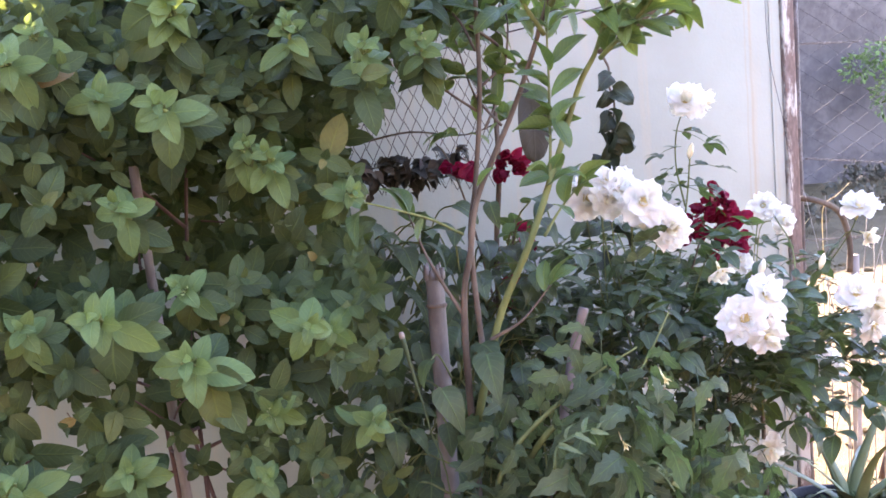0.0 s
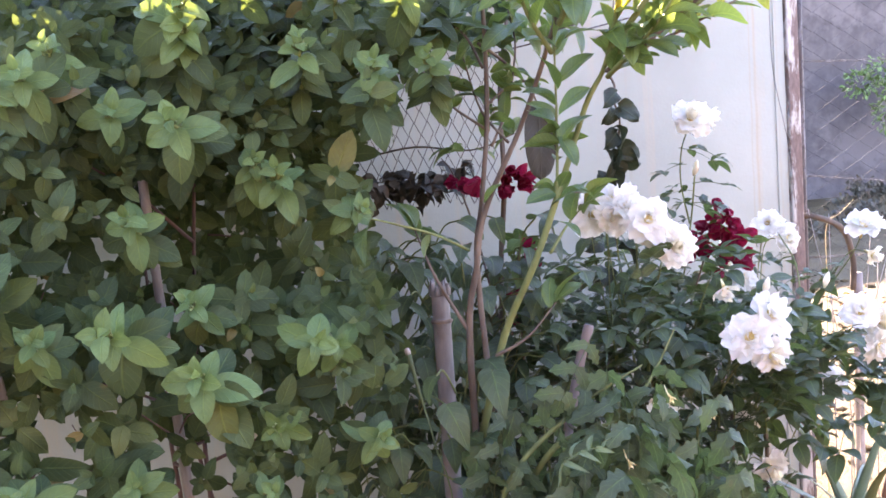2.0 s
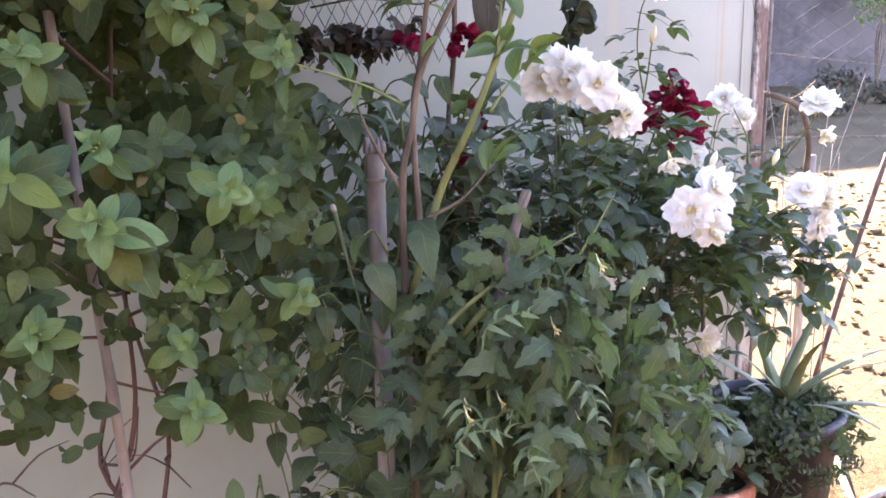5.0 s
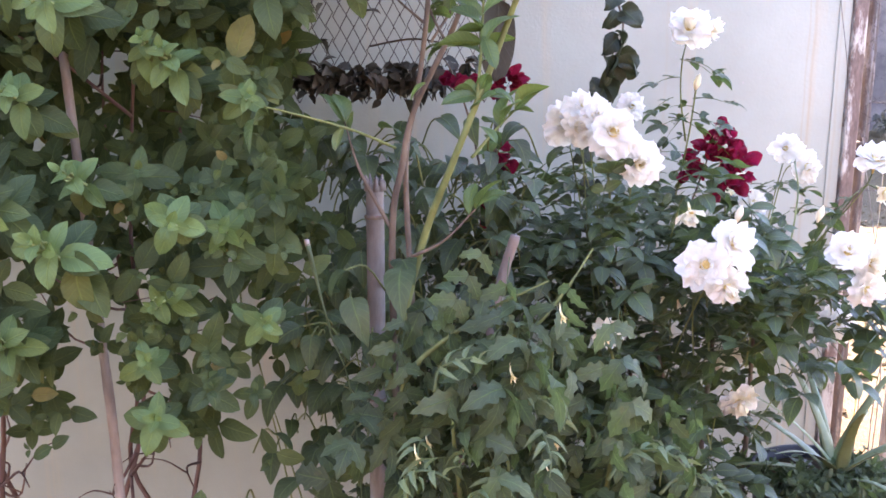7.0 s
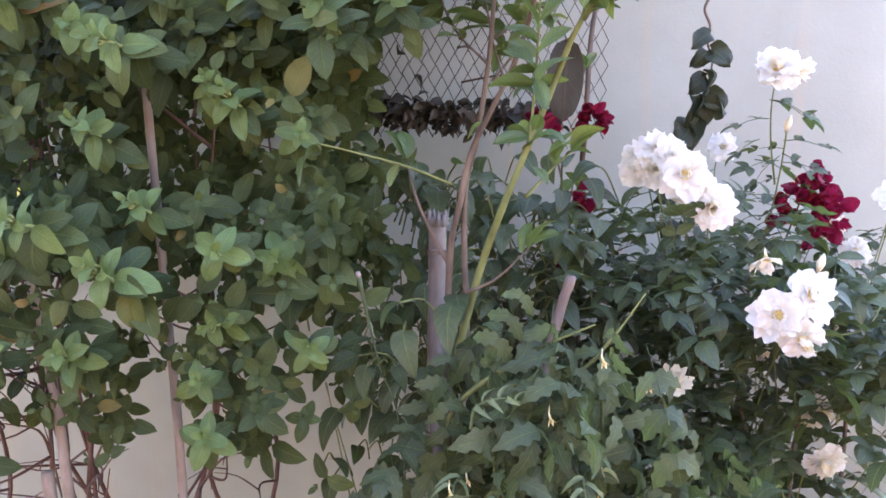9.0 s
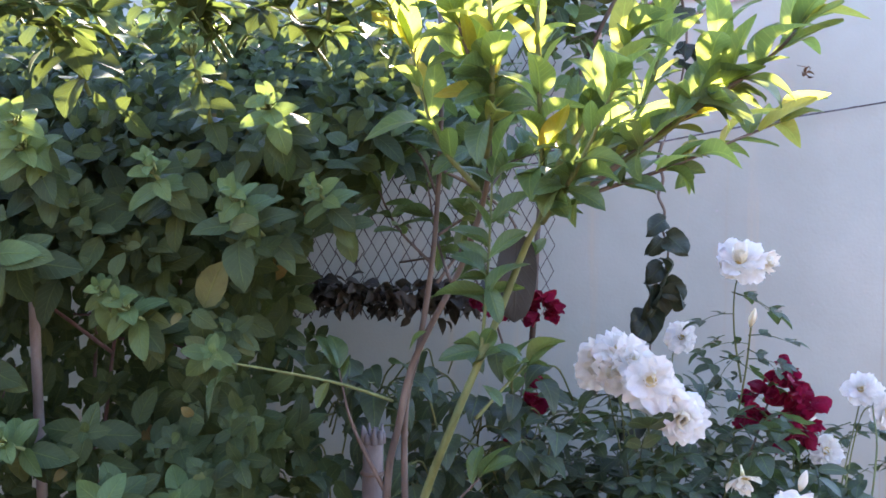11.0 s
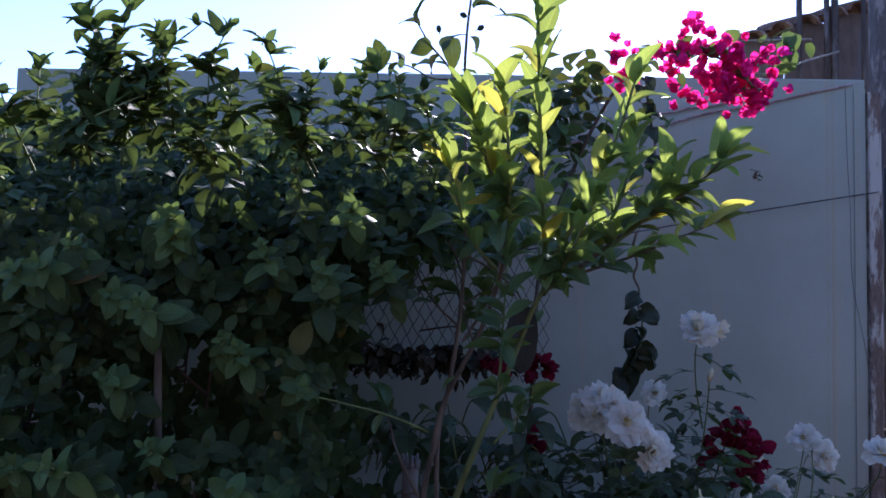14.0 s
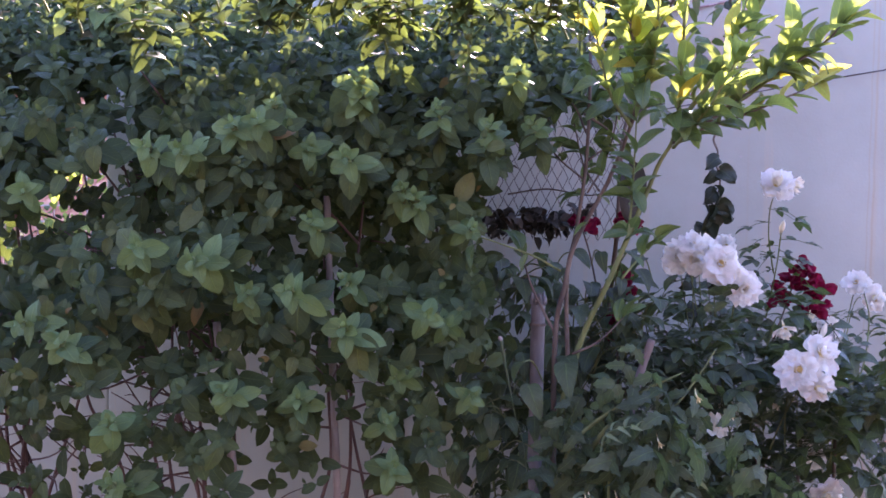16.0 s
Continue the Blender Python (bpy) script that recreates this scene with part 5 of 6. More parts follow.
    # long canes with buds
    for pts in ([(0.97, 1.80, 1.12), (0.985, 1.78, 1.25), (0.99, 1.765, 1.345)], [(0.98, 1.5, 1.0), (1.12, 1.6, 1.0), (1.2, 1.72, 1.12), (1.26, 1.88, 1.18)]):
        line = spline(pts, 6)
        part("cane", Pile().add(tube_shape([q + off for q in line], 0.0018, 6)).mesh("cane", BARK_GREEN), bush)
        crown.append(line)
        for k in range(4):
            q, w = along(line, 0.35 + 0.15 * k)
            small = Vector(((-1) ** k * 1.0, rng.uniform(-0.5, 0.3), rng.uniform(-0.2, 0.3)))
            part("leaf", slim, bush, m=facing(q + off, small, rng.uniform(-0.5, 0.5), rng.uniform(0.6, 0.9)))
    for at, way in (((0.938, 1.70, 1.37), (-1, -0.2, 0.1)), ((0.943, 1.695, 1.405), (0.9, -0.3, -0.1)), ((0.93, 1.72, 1.33), (-0.9, -0.3, -0.2)), ((0.986, 1.77, 1.325), (1, -0.2, 0.2)), ((0.98, 1.775, 1.285), (-0.8, -0.4, 0.1)), ((0.925, 1.73, 1.29), (0.8, -0.5, 0.0)), ((0.985, 1.772, 1.30), (0.9, -0.5, -0.3))):
        part("leaf", slim, bush, m=facing(Vector(at) + off, way, rng.uniform(-0.5, 0.5), rng.uniform(0.75, 1.0)))
    bud = Pile().add(tube_shape([(0, 0, -0.01), (0, 0, 0.0), (0, 0, 0.008), (0, 0, 0.018), (0, 0, 0.026)], [0.002, 0.006, 0.0075, 0.005, 0.0012], 8)).mesh("bud", CREAM_PETAL)
    for at in ((0.99, 1.765, 1.35), (1.0, 1.52, 1.12), (1.2, 1.62, 1.10)):
        part("bud", bud, bush, "pale pink closed rosebud", m=axis_pose(Vector(at) + off, (0.2, -0.2, 1)))
    # compound leaves: single ones in front, joined ones behind
    shapes = [pinnate_shape(0.075 + 0.008 * k, 2, 0.58, 90 + k, droop=0.2 + 0.08 * k) for k in range(5)]
    stock = [Pile().add(s).mesh("leaf", ROSE_LEAF) for s in shapes]
    for line in crown:
        for k in range(5):
            q, d = along(line, rng.uniform(0.5, 0.86))
            if q.z > 1.14 and k > 0:
                continue
            q = q + Vector((0, 0.03, -0.02))
            if q.x > 1.14 and q.z < 0.82:
                continue
            way = Vector((rng.choice((-1, 1)) * rng.uniform(0.4, 1), rng.uniform(-0.35, 0.6), rng.uniform(-0.5, 0.1)))
            part("leaf", rng.choice(stock), bush, m=facing(q + off, way, rng.uniform(-0.6, 0.6), rng.uniform(0.75, 1.15)))
    rest = Pile()
    for k in range(2700):
        x, z, y = rng.uniform(0.30, 1.50), rng.uniform(0.05, 1.22), rng.uniform(1.55, 2.12)
        if x < 0.68 and (y < 1.72 or z > 1.14 - 0.1 * math.sin(17 * x)):
            continue
        if any((x - p[0]) ** 2 + (z - p[2]) ** 2 < 0.0045 and y < p[1] + 0.06 for p, *_ in BLOOMS):
            continue
        top = 1.16 + 0.07 * math.exp(-(((x - 0.78) / 0.09) ** 2)) - 0.55 * max(0, x - 1.02) + 0.05 * math.sin(14 * x) - 0.30 * max(0, 0.78 - x)
        if z > top or (x > 1.12 and z < 0.80 and y < 1.86) or (x > 1.30 and z < 0.75) or (x > 1.42 and z < 0.95) or (z < 0.74 and x > 1.08 and rng.random() < 0.93):
            continue
        way = Vector((rng.uniform(-1, 1), rng.uniform(-1.2, 0.2), rng.uniform(-0.4, 0.5)))
        rest.add(rng.choice(shapes), facing(Vector((x, y, z)) + off, way, rng.uniform(-0.6, 0.6), rng.uniform(0.7, 1.15)))
    part("foliage", rest.mesh("foliage", ROSE_LEAF), bush, "dark green toothed rose leaves", kind="stuff")
    return bush


# ---- bougainvillea ----
def build_bougainvillea():
    rng = random.Random(51)
    vine = thing("bougainvillea", "bougainvillea with magenta and red papery flowers arching over the wall", "climbing plant", at=(0.66, 2.1, 0))
    off = Vector((-0.66, -2.1, 0))

    def flowers(mat):
        out = []
        for v in range(4):
            p = Pile()
            p.add(tube_shape([(0, 0, 0), (0, 0, 0.018)], 0.0012, 5))
            for k in range(3):
                p.add(leaf_shape(0.034, 0.031, 7, 4, 0.4, -0.25, 0.2, fat=0.9, seed=100 + 5 * v + k, wave=0.14, blunt=0.5), arranged(0.0, 2.094 * k + rng.uniform(-0.2, 0.2), radians(48 + rng.uniform(-12, 12)), rng.uniform(0.85, 1.1)))
            out.append(p.mesh("flower", mat))
        return out

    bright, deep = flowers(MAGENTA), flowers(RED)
    shoots = [
        [(0.66, 2.1, -0.05), (0.62, 2.1, 0.6), (0.60, 2.0, 1.1), (0.605, 1.93, 1.35), (0.62, 1.95, 1.6), (0.70, 2.0, 1.85), (0.82, 1.95, 2.08), (0.95, 1.88, 2.14), (1.06, 1.86, 2.10), (1.13, 1.86, 2.03)],
        [(0.60, 2.02, 1.0), (0.55, 2.02, 1.25), (0.50, 1.98, 1.38), (0.47, 1.96, 1.42)],
        [(1.52, 2.35, 2.28), (1.374, 2.186, 2.206), (1.25, 2.04, 2.14), (1.14, 1.925, 2.087), (1.02, 1.86, 2.04)],
    ] + [
        [(1.42, 2.30, 2.30), (1.28, 2.20, 2.265), (1.149, 2.12, 2.235), (1.03, 1.95, 2.16), (0.90, 1.86, 2.07)],
        [(0.855, 1.83, 2.06), (0.868, 1.86, 1.98), (0.884, 1.87, 1.91), (0.882, 1.87, 1.84), (0.862, 1.85, 1.75), (0.832, 1.805, 1.675)],
        [(0.83, 1.80, 1.68), (0.824, 1.81, 1.645), (0.836, 1.82, 1.61), (0.829, 1.825, 1.58), (0.842, 1.83, 1.55), (0.838, 1.83, 1.52), (0.85, 1.83, 1.48), (0.846, 1.83, 1.44), (0.836, 1.83, 1.38), (0.82, 1.83, 1.28), (0.84, 1.82, 1.05), (0.88, 1.85, 0.6), (0.90, 1.9, -0.05)],
    ] + [
        [(0.90, 1.9, 0.3), (0.97, 1.85, 0.9), (1.02, 1.80, 1.15), (1.05, 1.79, 1.25)],
        [(0.66, 2.1, 0.2), (0.60, 1.85, 0.9), (0.57, 1.75, 1.15), (0.58, 1.75, 1.25)],
    ]
    lines = [spline(p, 7) for p in shoots]
    for i, line in enumerate(lines):
        n = len(line)
        r0 = 0.008 if i == 0 else 0.0035
        part("shoot", Pile().add(tube_shape([q + off for q in line], [r0 * (1 - 0.7 * k / n) for k in range(n)], 7)).mesh("shoot", CANE if i in (2, 3) else BARK_BROWN), vine)
    # magenta sprays in the sun above the wall
    for cx, cz, rx, rz, n in ((0.80, 2.115, 0.03, 0.02, 9), (0.815, 2.06, 0.03, 0.02, 9), (0.93, 2.135, 0.05, 0.03, 16), (1.0, 2.155, 0.05, 0.03, 16), (1.0, 2.07, 0.07, 0.035, 26), (1.08, 2.085, 0.05, 0.04, 26), (1.09, 2.03, 0.04, 0.03, 16), (1.13, 2.01, 0.025, 0.02, 10), (1.15, 2.12, 0.03, 0.02, 7), (0.95, 2.01, 0.02, 0.015, 4)):
        for k in range(int(n * 1.5)):
            at = Vector((cx + rng.gauss(0, rx * 0.75), 1.87 + rng.gauss(0, 0.035), cz + rng.gauss(0, rz * 0.75)))
            way = (rng.uniform(-1, 1), rng.uniform(-1.3, 0.2), rng.uniform(-0.6, 0.8))
            part("flower", rng.choice(bright), vine, m=axis_pose(at + off, way, rng.uniform(0, 6), rng.uniform(0.5, 0.85)))
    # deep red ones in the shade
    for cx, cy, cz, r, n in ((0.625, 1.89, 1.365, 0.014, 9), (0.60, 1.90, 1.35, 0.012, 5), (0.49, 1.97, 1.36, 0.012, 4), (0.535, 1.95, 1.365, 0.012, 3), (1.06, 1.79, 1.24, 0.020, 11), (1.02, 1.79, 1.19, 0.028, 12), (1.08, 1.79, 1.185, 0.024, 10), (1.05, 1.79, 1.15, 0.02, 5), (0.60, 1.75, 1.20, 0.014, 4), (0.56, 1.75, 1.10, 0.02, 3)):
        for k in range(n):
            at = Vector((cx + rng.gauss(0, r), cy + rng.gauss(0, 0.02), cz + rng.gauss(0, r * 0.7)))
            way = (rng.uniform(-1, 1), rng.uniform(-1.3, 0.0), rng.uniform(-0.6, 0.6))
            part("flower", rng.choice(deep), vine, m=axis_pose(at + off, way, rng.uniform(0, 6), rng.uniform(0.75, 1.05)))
    # round dark leaves: on the hanging shoot, and about the sprays
    leaves = [Pile().add(leaf_shape(0.059, 0.053, 10, 6, 0.25, 0.2 + 0.15 * k, 0.3, 0.10, 0.9, 120 + k, 0.2, 4.5, 0.5)).mesh("leaf", VINE_LEAF) for k in range(3)]
    fresh = [Pile().add(leaf_shape(0.052, 0.036, 6, 4, 0.2, 0.2 + 0.1 * k, 0.2, fat=0.85, seed=130 + k)).mesh("leaf", HEDGE_YOUNG) for k in range(3)]
    for x, z, s, tip in ((0.842, 1.535, 0.85, (-0.8, -0.5, -0.5)), (0.838, 1.50, 0.75, (-0.7, -0.4, -0.8)), (0.845, 1.505, 0.95, (0.6, -0.5, -0.6)), (0.84, 1.46, 0.95, (0.2, -0.5, -0.9)), (0.838, 1.45, 0.85, (-0.8, -0.4, -0.8)),
                         (0.845, 1.40, 1.0, (-0.7, -0.6, -0.35)), (0.83, 1.39, 1.0, (0.8, -0.5, -0.2)), (0.835, 1.385, 1.05, (-0.4, -0.4, -0.8)), (0.825, 1.36, 1.2, (-0.5, -0.4, -0.6)), (0.846, 1.42, 0.9, (0.5, -0.5, -0.7)), (0.82, 1.41, 1.05, (-0.2, -0.5, -0.9)), (0.81, 1.35, 0.9, (-0.2, -0.5, -0.9)),
                         (0.79, 1.22, 0.9, (-0.7, -0.4, -0.4)), (0.83, 1.20, 0.9, (0.6, -0.4, -0.5)), (0.80, 1.15, 0.9, (-0.6, -0.4, -0.5))):
        part("leaf", rng.choice(leaves), vine, "dark round leaf", m=facing(Vector((x, 1.82, z)) + off, tip, rng.uniform(-0.5, 0.5) + 1.0 * rng.choice((-1, 1)), s))
    for i, first, n in ((0, 0.55, 16), (2, 0.4, 6), (3, 0.3, 9), (0, 0.3, 8), (6, 0.5, 6), (7, 0.4, 8)):
        for k in range(n):
            q, d = along(lines[i], rng.uniform(first, 1.0))
            part("leaf", rng.choice(fresh), vine, m=facing(q + off, (rng.uniform(-1, 1), rng.uniform(-0.8, 0.5), rng.uniform(-0.8, 0.7)), rng.uniform(-0.8, 0.8), rng.uniform(0.7, 1.2)))
    for share in (0.02, 0.05, 0.09, 0.14, 0.17, 0.22, 0.30, 0.50, 0.53, 0.56, 0.60, 0.75):
        q, d = along(lines[4], share)
        part("leaf", rng.choice(leaves), vine, "dark round leaf", m=facing(q + off, (rng.uniform(-1, 1), -0.5, rng.uniform(-0.9, 0.1)), rng.uniform(-0.9, 0.9), rng.uniform(0.55, 0.85)))
    mass = Pile()
    shape = leaf_shape(0.055, 0.036, 4, 2, 0.2, 0.3, 0.2, fat=0.85, seed=140)
    for k in range(330):
        x = rng.uniform(0.30, 0.98)
        at = Vector((x, rng.uniform(1.85, 2.25), 2.02 + rng.gauss(0, 0.06) - 0.12 * rng.random() + 0.03 * math.sin(15 * x)))
        if at.z > 2.19 or (x > 0.72 and rng.random() < 0.75):
            continue
        mass.add(shape, facing(at + off, (rng.uniform(-1, 1), rng.uniform(-0.9, 0.2), rng.uniform(-0.9, 0.5)), rng.uniform(-0.8, 0.8), rng.uniform(0.7, 1.2)))
    part("foliage", mass.mesh("foliage", HEDGE_YOUNG), vine, "green leaves along the wall's top", kind="stuff")
    dim = Pile()
    for k in range(120):
        at = Vector((rng.gauss(0.68, 0.06), rng.uniform(1.85, 2.2), rng.gauss(2.03, 0.07)))
        if at.z < 2.2:
            dim.add(shape, facing(at + off, (rng.uniform(-1, 1), rng.uniform(-0.9, 0.0), rng.uniform(-0.9, 0.6)), rng.uniform(-0.8, 0.8), rng.uniform(0.8, 1.35)))
    part("foliage", dim.mesh("foliage", OLD_LEMON), vine, "dark clump of leaves at the wall's top", kind="stuff")
    # dry leaves caught on the wire mesh
    dry = Pile()
    for k in range(420):
        x = rng.uniform(0.0, 0.56)
        z = 1.425 - 0.025 * math.sin(5 * x) - rng.random() * 0.05 - 0.02 * abs(rng.gauss(0, 1))
        if rng.random() < 0.05:
            z += rng.uniform(0.04, 0.25)
            if x > 0.34:
                continue
        dry.add(leaf_shape(0.042, 0.026, 4, 2, 0.5, 0.4, 0.3, seed=k), facing(Vector((x, 2.12 + rng.uniform(-0.07, 0.03), z)) + off, (rng.uniform(-1, 1), rng.uniform(-0.8, 0.1), rng.uniform(-1, 0.3)), rng.uniform(-1, 1), rng.uniform(0.6, 1.15)))
    # a hanging bunch of yellowed leaves at the shed
    for k in range(9):
        at = Vector((1.215 + rng.gauss(0, 0.018), 1.87, 2.185 - 0.006 * k))
        part("leaf", rng.choice(fresh), vine, "yellowed drooping leaf", m=facing(at + off, (rng.uniform(-0.6, 0.6), -0.3, -1), rng.uniform(-1, 1), rng.uniform(0.8, 1.15)))
    p = spline([(1.12, 1.88, 2.10), (1.17, 1.87, 2.17), (1.215, 1.87, 2.195)], 5)
    part("shoot", Pile().add(tube_shape([q + off for q in p], 0.0016, 5)).mesh("shoot", BARK_GREEN), vine)
    part("withered_leaves", dry.mesh("withered_leaves", WITHERED), vine, "band of withered grey-brown leaves", kind="stuff")
    return vine


build_lemon()
build_roses()
build_bougainvillea()


# ---- low plants: tomatoes, broad leaves, aloe, pots ----
def build_tomato(name, label, foot, stems, count, spread, seed):
    rng = random.Random(seed)
    plant = thing(name, label, "plant", "low plants before the wall", at=foot)
    off = -Vector(foot)
    shapes = [pinnate_shape(0.14 + 0.02 * k, 3, 0.6, 200 + k, 0.6, 0.5 + 0.16 * k) for k in range(4)]
    stock = [Pile().add(s).mesh("leaf", HERB_LEAF) for s in shapes]
    lines = []
    for pts in stems:
        line = spline(pts, 6)
        n = len(line)
        part("stem", Pile().add(tube_shape([q + off for q in line], [0.0062 - 0.0052 * i / n for i in range(n)], 7)).mesh("stem", BARK_GREEN), plant)
        lines.append(line)
    for k in range(count):
        q, d = along(rng.choice(lines), 1 - 0.75 * rng.random() ** 1.3)
        q = q + Vector((rng.uniform(-1, 1) * spread, rng.uniform(-0.6, 0.6) * spread, rng.uniform(-0.6, 0.7) * spread))
        way = Vector((rng.uniform(-0.9, 0.9), rng.uniform(-0.9, 0.1), rng.uniform(-1.2, 0.0)))
        tip = q + way.normalized() * 0.12
        if (max(q.x, tip.x) > 0.80 and max(q.z, tip.z) > 0.92) or max(q.z, tip.z) > 1.25 - 1.2 * max(0, max(q.x, tip.x) - 0.60):
            continue
        part("leaf", rng.choice(stock), plant, m=facing(q + off, way, rng.uniform(-0.9, 0.9), rng.uniform(0.5, 0.92)))
    # young shoots: hooked stems with narrow leaflets folded upon themselves
    curl = []
    for v in range(4):
        p = Pile()
        arc = [(0.01 * v, 0.0, 0.0), (0.0, 0.03, 0.022), (0.004, 0.07, 0.026), (0.0, 0.10, 0.008), (0.0, 0.115, -0.02)]
        line = spline(arc, 4)
        p.add(tube_shape(line, [0.0032 - 0.002 * i / len(line) for i in range(len(line))], 6))
        for k in range(6):
            q, d = along(line, 0.3 + 0.125 * k)
            p.add(leaf_shape(0.050 - 0.004 * k, 0.013, 10, 4, 1.2, 0.75, 0.3, 0.22, seed=240 + 7 * v + k), facing(q, ((-1) ** k * 0.9, 0.7, 0.25), rng.uniform(-0.5, 0.5)))
        curl.append(p.mesh("young_shoot", YOUNG_HERB))
    for k in range(6):
        q, d = along(rng.choice(lines), rng.uniform(0.45, 0.85))
        q = q + Vector((rng.uniform(-0.09, 0.09), -0.09, rng.uniform(-0.12, 0.02)))
        if q.z > 1.0:
            q.z = rng.uniform(0.78, 0.98)
        part("young_shoot", rng.choice(curl), plant, "pale curled young shoot", m=facing(q + off, (rng.uniform(-1, 1), -0.35, rng.uniform(-0.1, 0.8)), rng.uniform(-0.8, 0.8), rng.uniform(0.7, 1.05)))
    # small yellow flowers, hanging
    star = Pile()
    for k in range(5):
        star.add(leaf_shape(0.011, 0.004, 4, 2, 0.2, -0.3), arranged(0, 1.257 * k, radians(35), 1.0))
    star.add(tube_shape([(0, 0, 0.007), (0, 0, 0), (0, 0, -0.008), (0.004, 0, -0.02)], [0.0008, 0.002, 0.0012, 0.0008], 5))
    star = star.mesh("flower", STAMEN)
    for k in range(4):
        q, d = along(rng.choice(lines), rng.uniform(0.5, 0.8))
        q = q + Vector((rng.uniform(-0.06, 0.06), -0.10, rng.uniform(-0.08, 0.0)))
        part("flower", star, plant, "small yellow flower", m=axis_pose(q + off, (rng.uniform(-0.5, 0.5), -0.7, -0.7)))
    return plant


def build_broad(foot, n, seed, label, x0, x1, z0, z1, y0, y1, length, mat):
    """A low plant of big toothed leaves on stalks."""
    rng = random.Random(seed)
    plant = thing("broad_leaf_plant", label, "plant", "low plants before the wall", at=foot)
    off = -Vector(foot)
    stock = [Pile().add(leaf_shape(length, length * 0.66, 18, 4, 0.2, 0.4 + 0.1 * k, 0.2, 0.13, 0.75, 300 + k, 0.06, 9)).mesh("leaf", mat) for k in range(4)]
    stalks = Pile()
    for k in range(n):
        at = Vector((rng.uniform(x0, x1), rng.uniform(y0, y1), rng.uniform(z0, z1)))
        way = Vector((rng.uniform(-0.8, 0.8), -0.7, rng.uniform(-0.7, 0.25)))
        part("leaf", rng.choice(stock), plant, m=facing(at + off, way, rng.uniform(-0.4, 0.4), rng.uniform(0.6, 1.1)))
        base = at - way * 0.09 + Vector((0, 0.08, -0.10))
        stalks.add(tube_shape([q + off for q in spline([base, base.lerp(at, 0.5) + Vector((0, 0.02, 0.02)), at], 3)], 0.0018, 5))
    for k in range(3):
        a = Vector(foot) + Vector((rng.uniform(-0.06, 0.06), 0.04, -0.03))
        b = Vector((rng.uniform(x0, x1), (y0 + y1) / 2 + 0.10, z0 + 0.6 * (z1 - z0)))
        line = spline([a, a.lerp(b, 0.5) + Vector((0, 0.04, 0.05)), b], 5)
        stalks.add(tube_shape([q + off for q in line], [0.0035 - 0.0028 * i / len(line) for i in range(len(line))], 6))
    part("stalk", stalks.mesh("stalk", BARK_GREEN), plant, kind="stuff")
    return plant


def pot_mesh(name, mat, r0, r1, height, rim):
    bm = bmesh.new()
    prof = [(0.0, 0.0), (r0, 0.0), (r1, height - rim), (r1 + 0.012, height - rim), (r1 + 0.014, height - 0.004), (r1 + 0.008, height), (r1 - 0.004, height), (r1 - 0.008, height - 0.03), (r0, 0.02), (0.0, 0.02)]
    n, v = 40, []
    for r, z in prof:
        for k in range(n):
            a = 2 * math.pi * k / n
            v.append((r * math.cos(a), r * math.sin(a), z))
    f = [(i * n + k, i * n + (k + 1) % n, (i + 1) * n + (k + 1) % n, (i + 1) * n + k) for i in range(1, len(prof) - 2) for k in range(n)]
    f.append(tuple(range(2 * n - 1, n - 1, -1)))
    bm.free()
    return Pile().add((np.array(v), f, np.zeros((len(v), 2)))).mesh(name, mat)


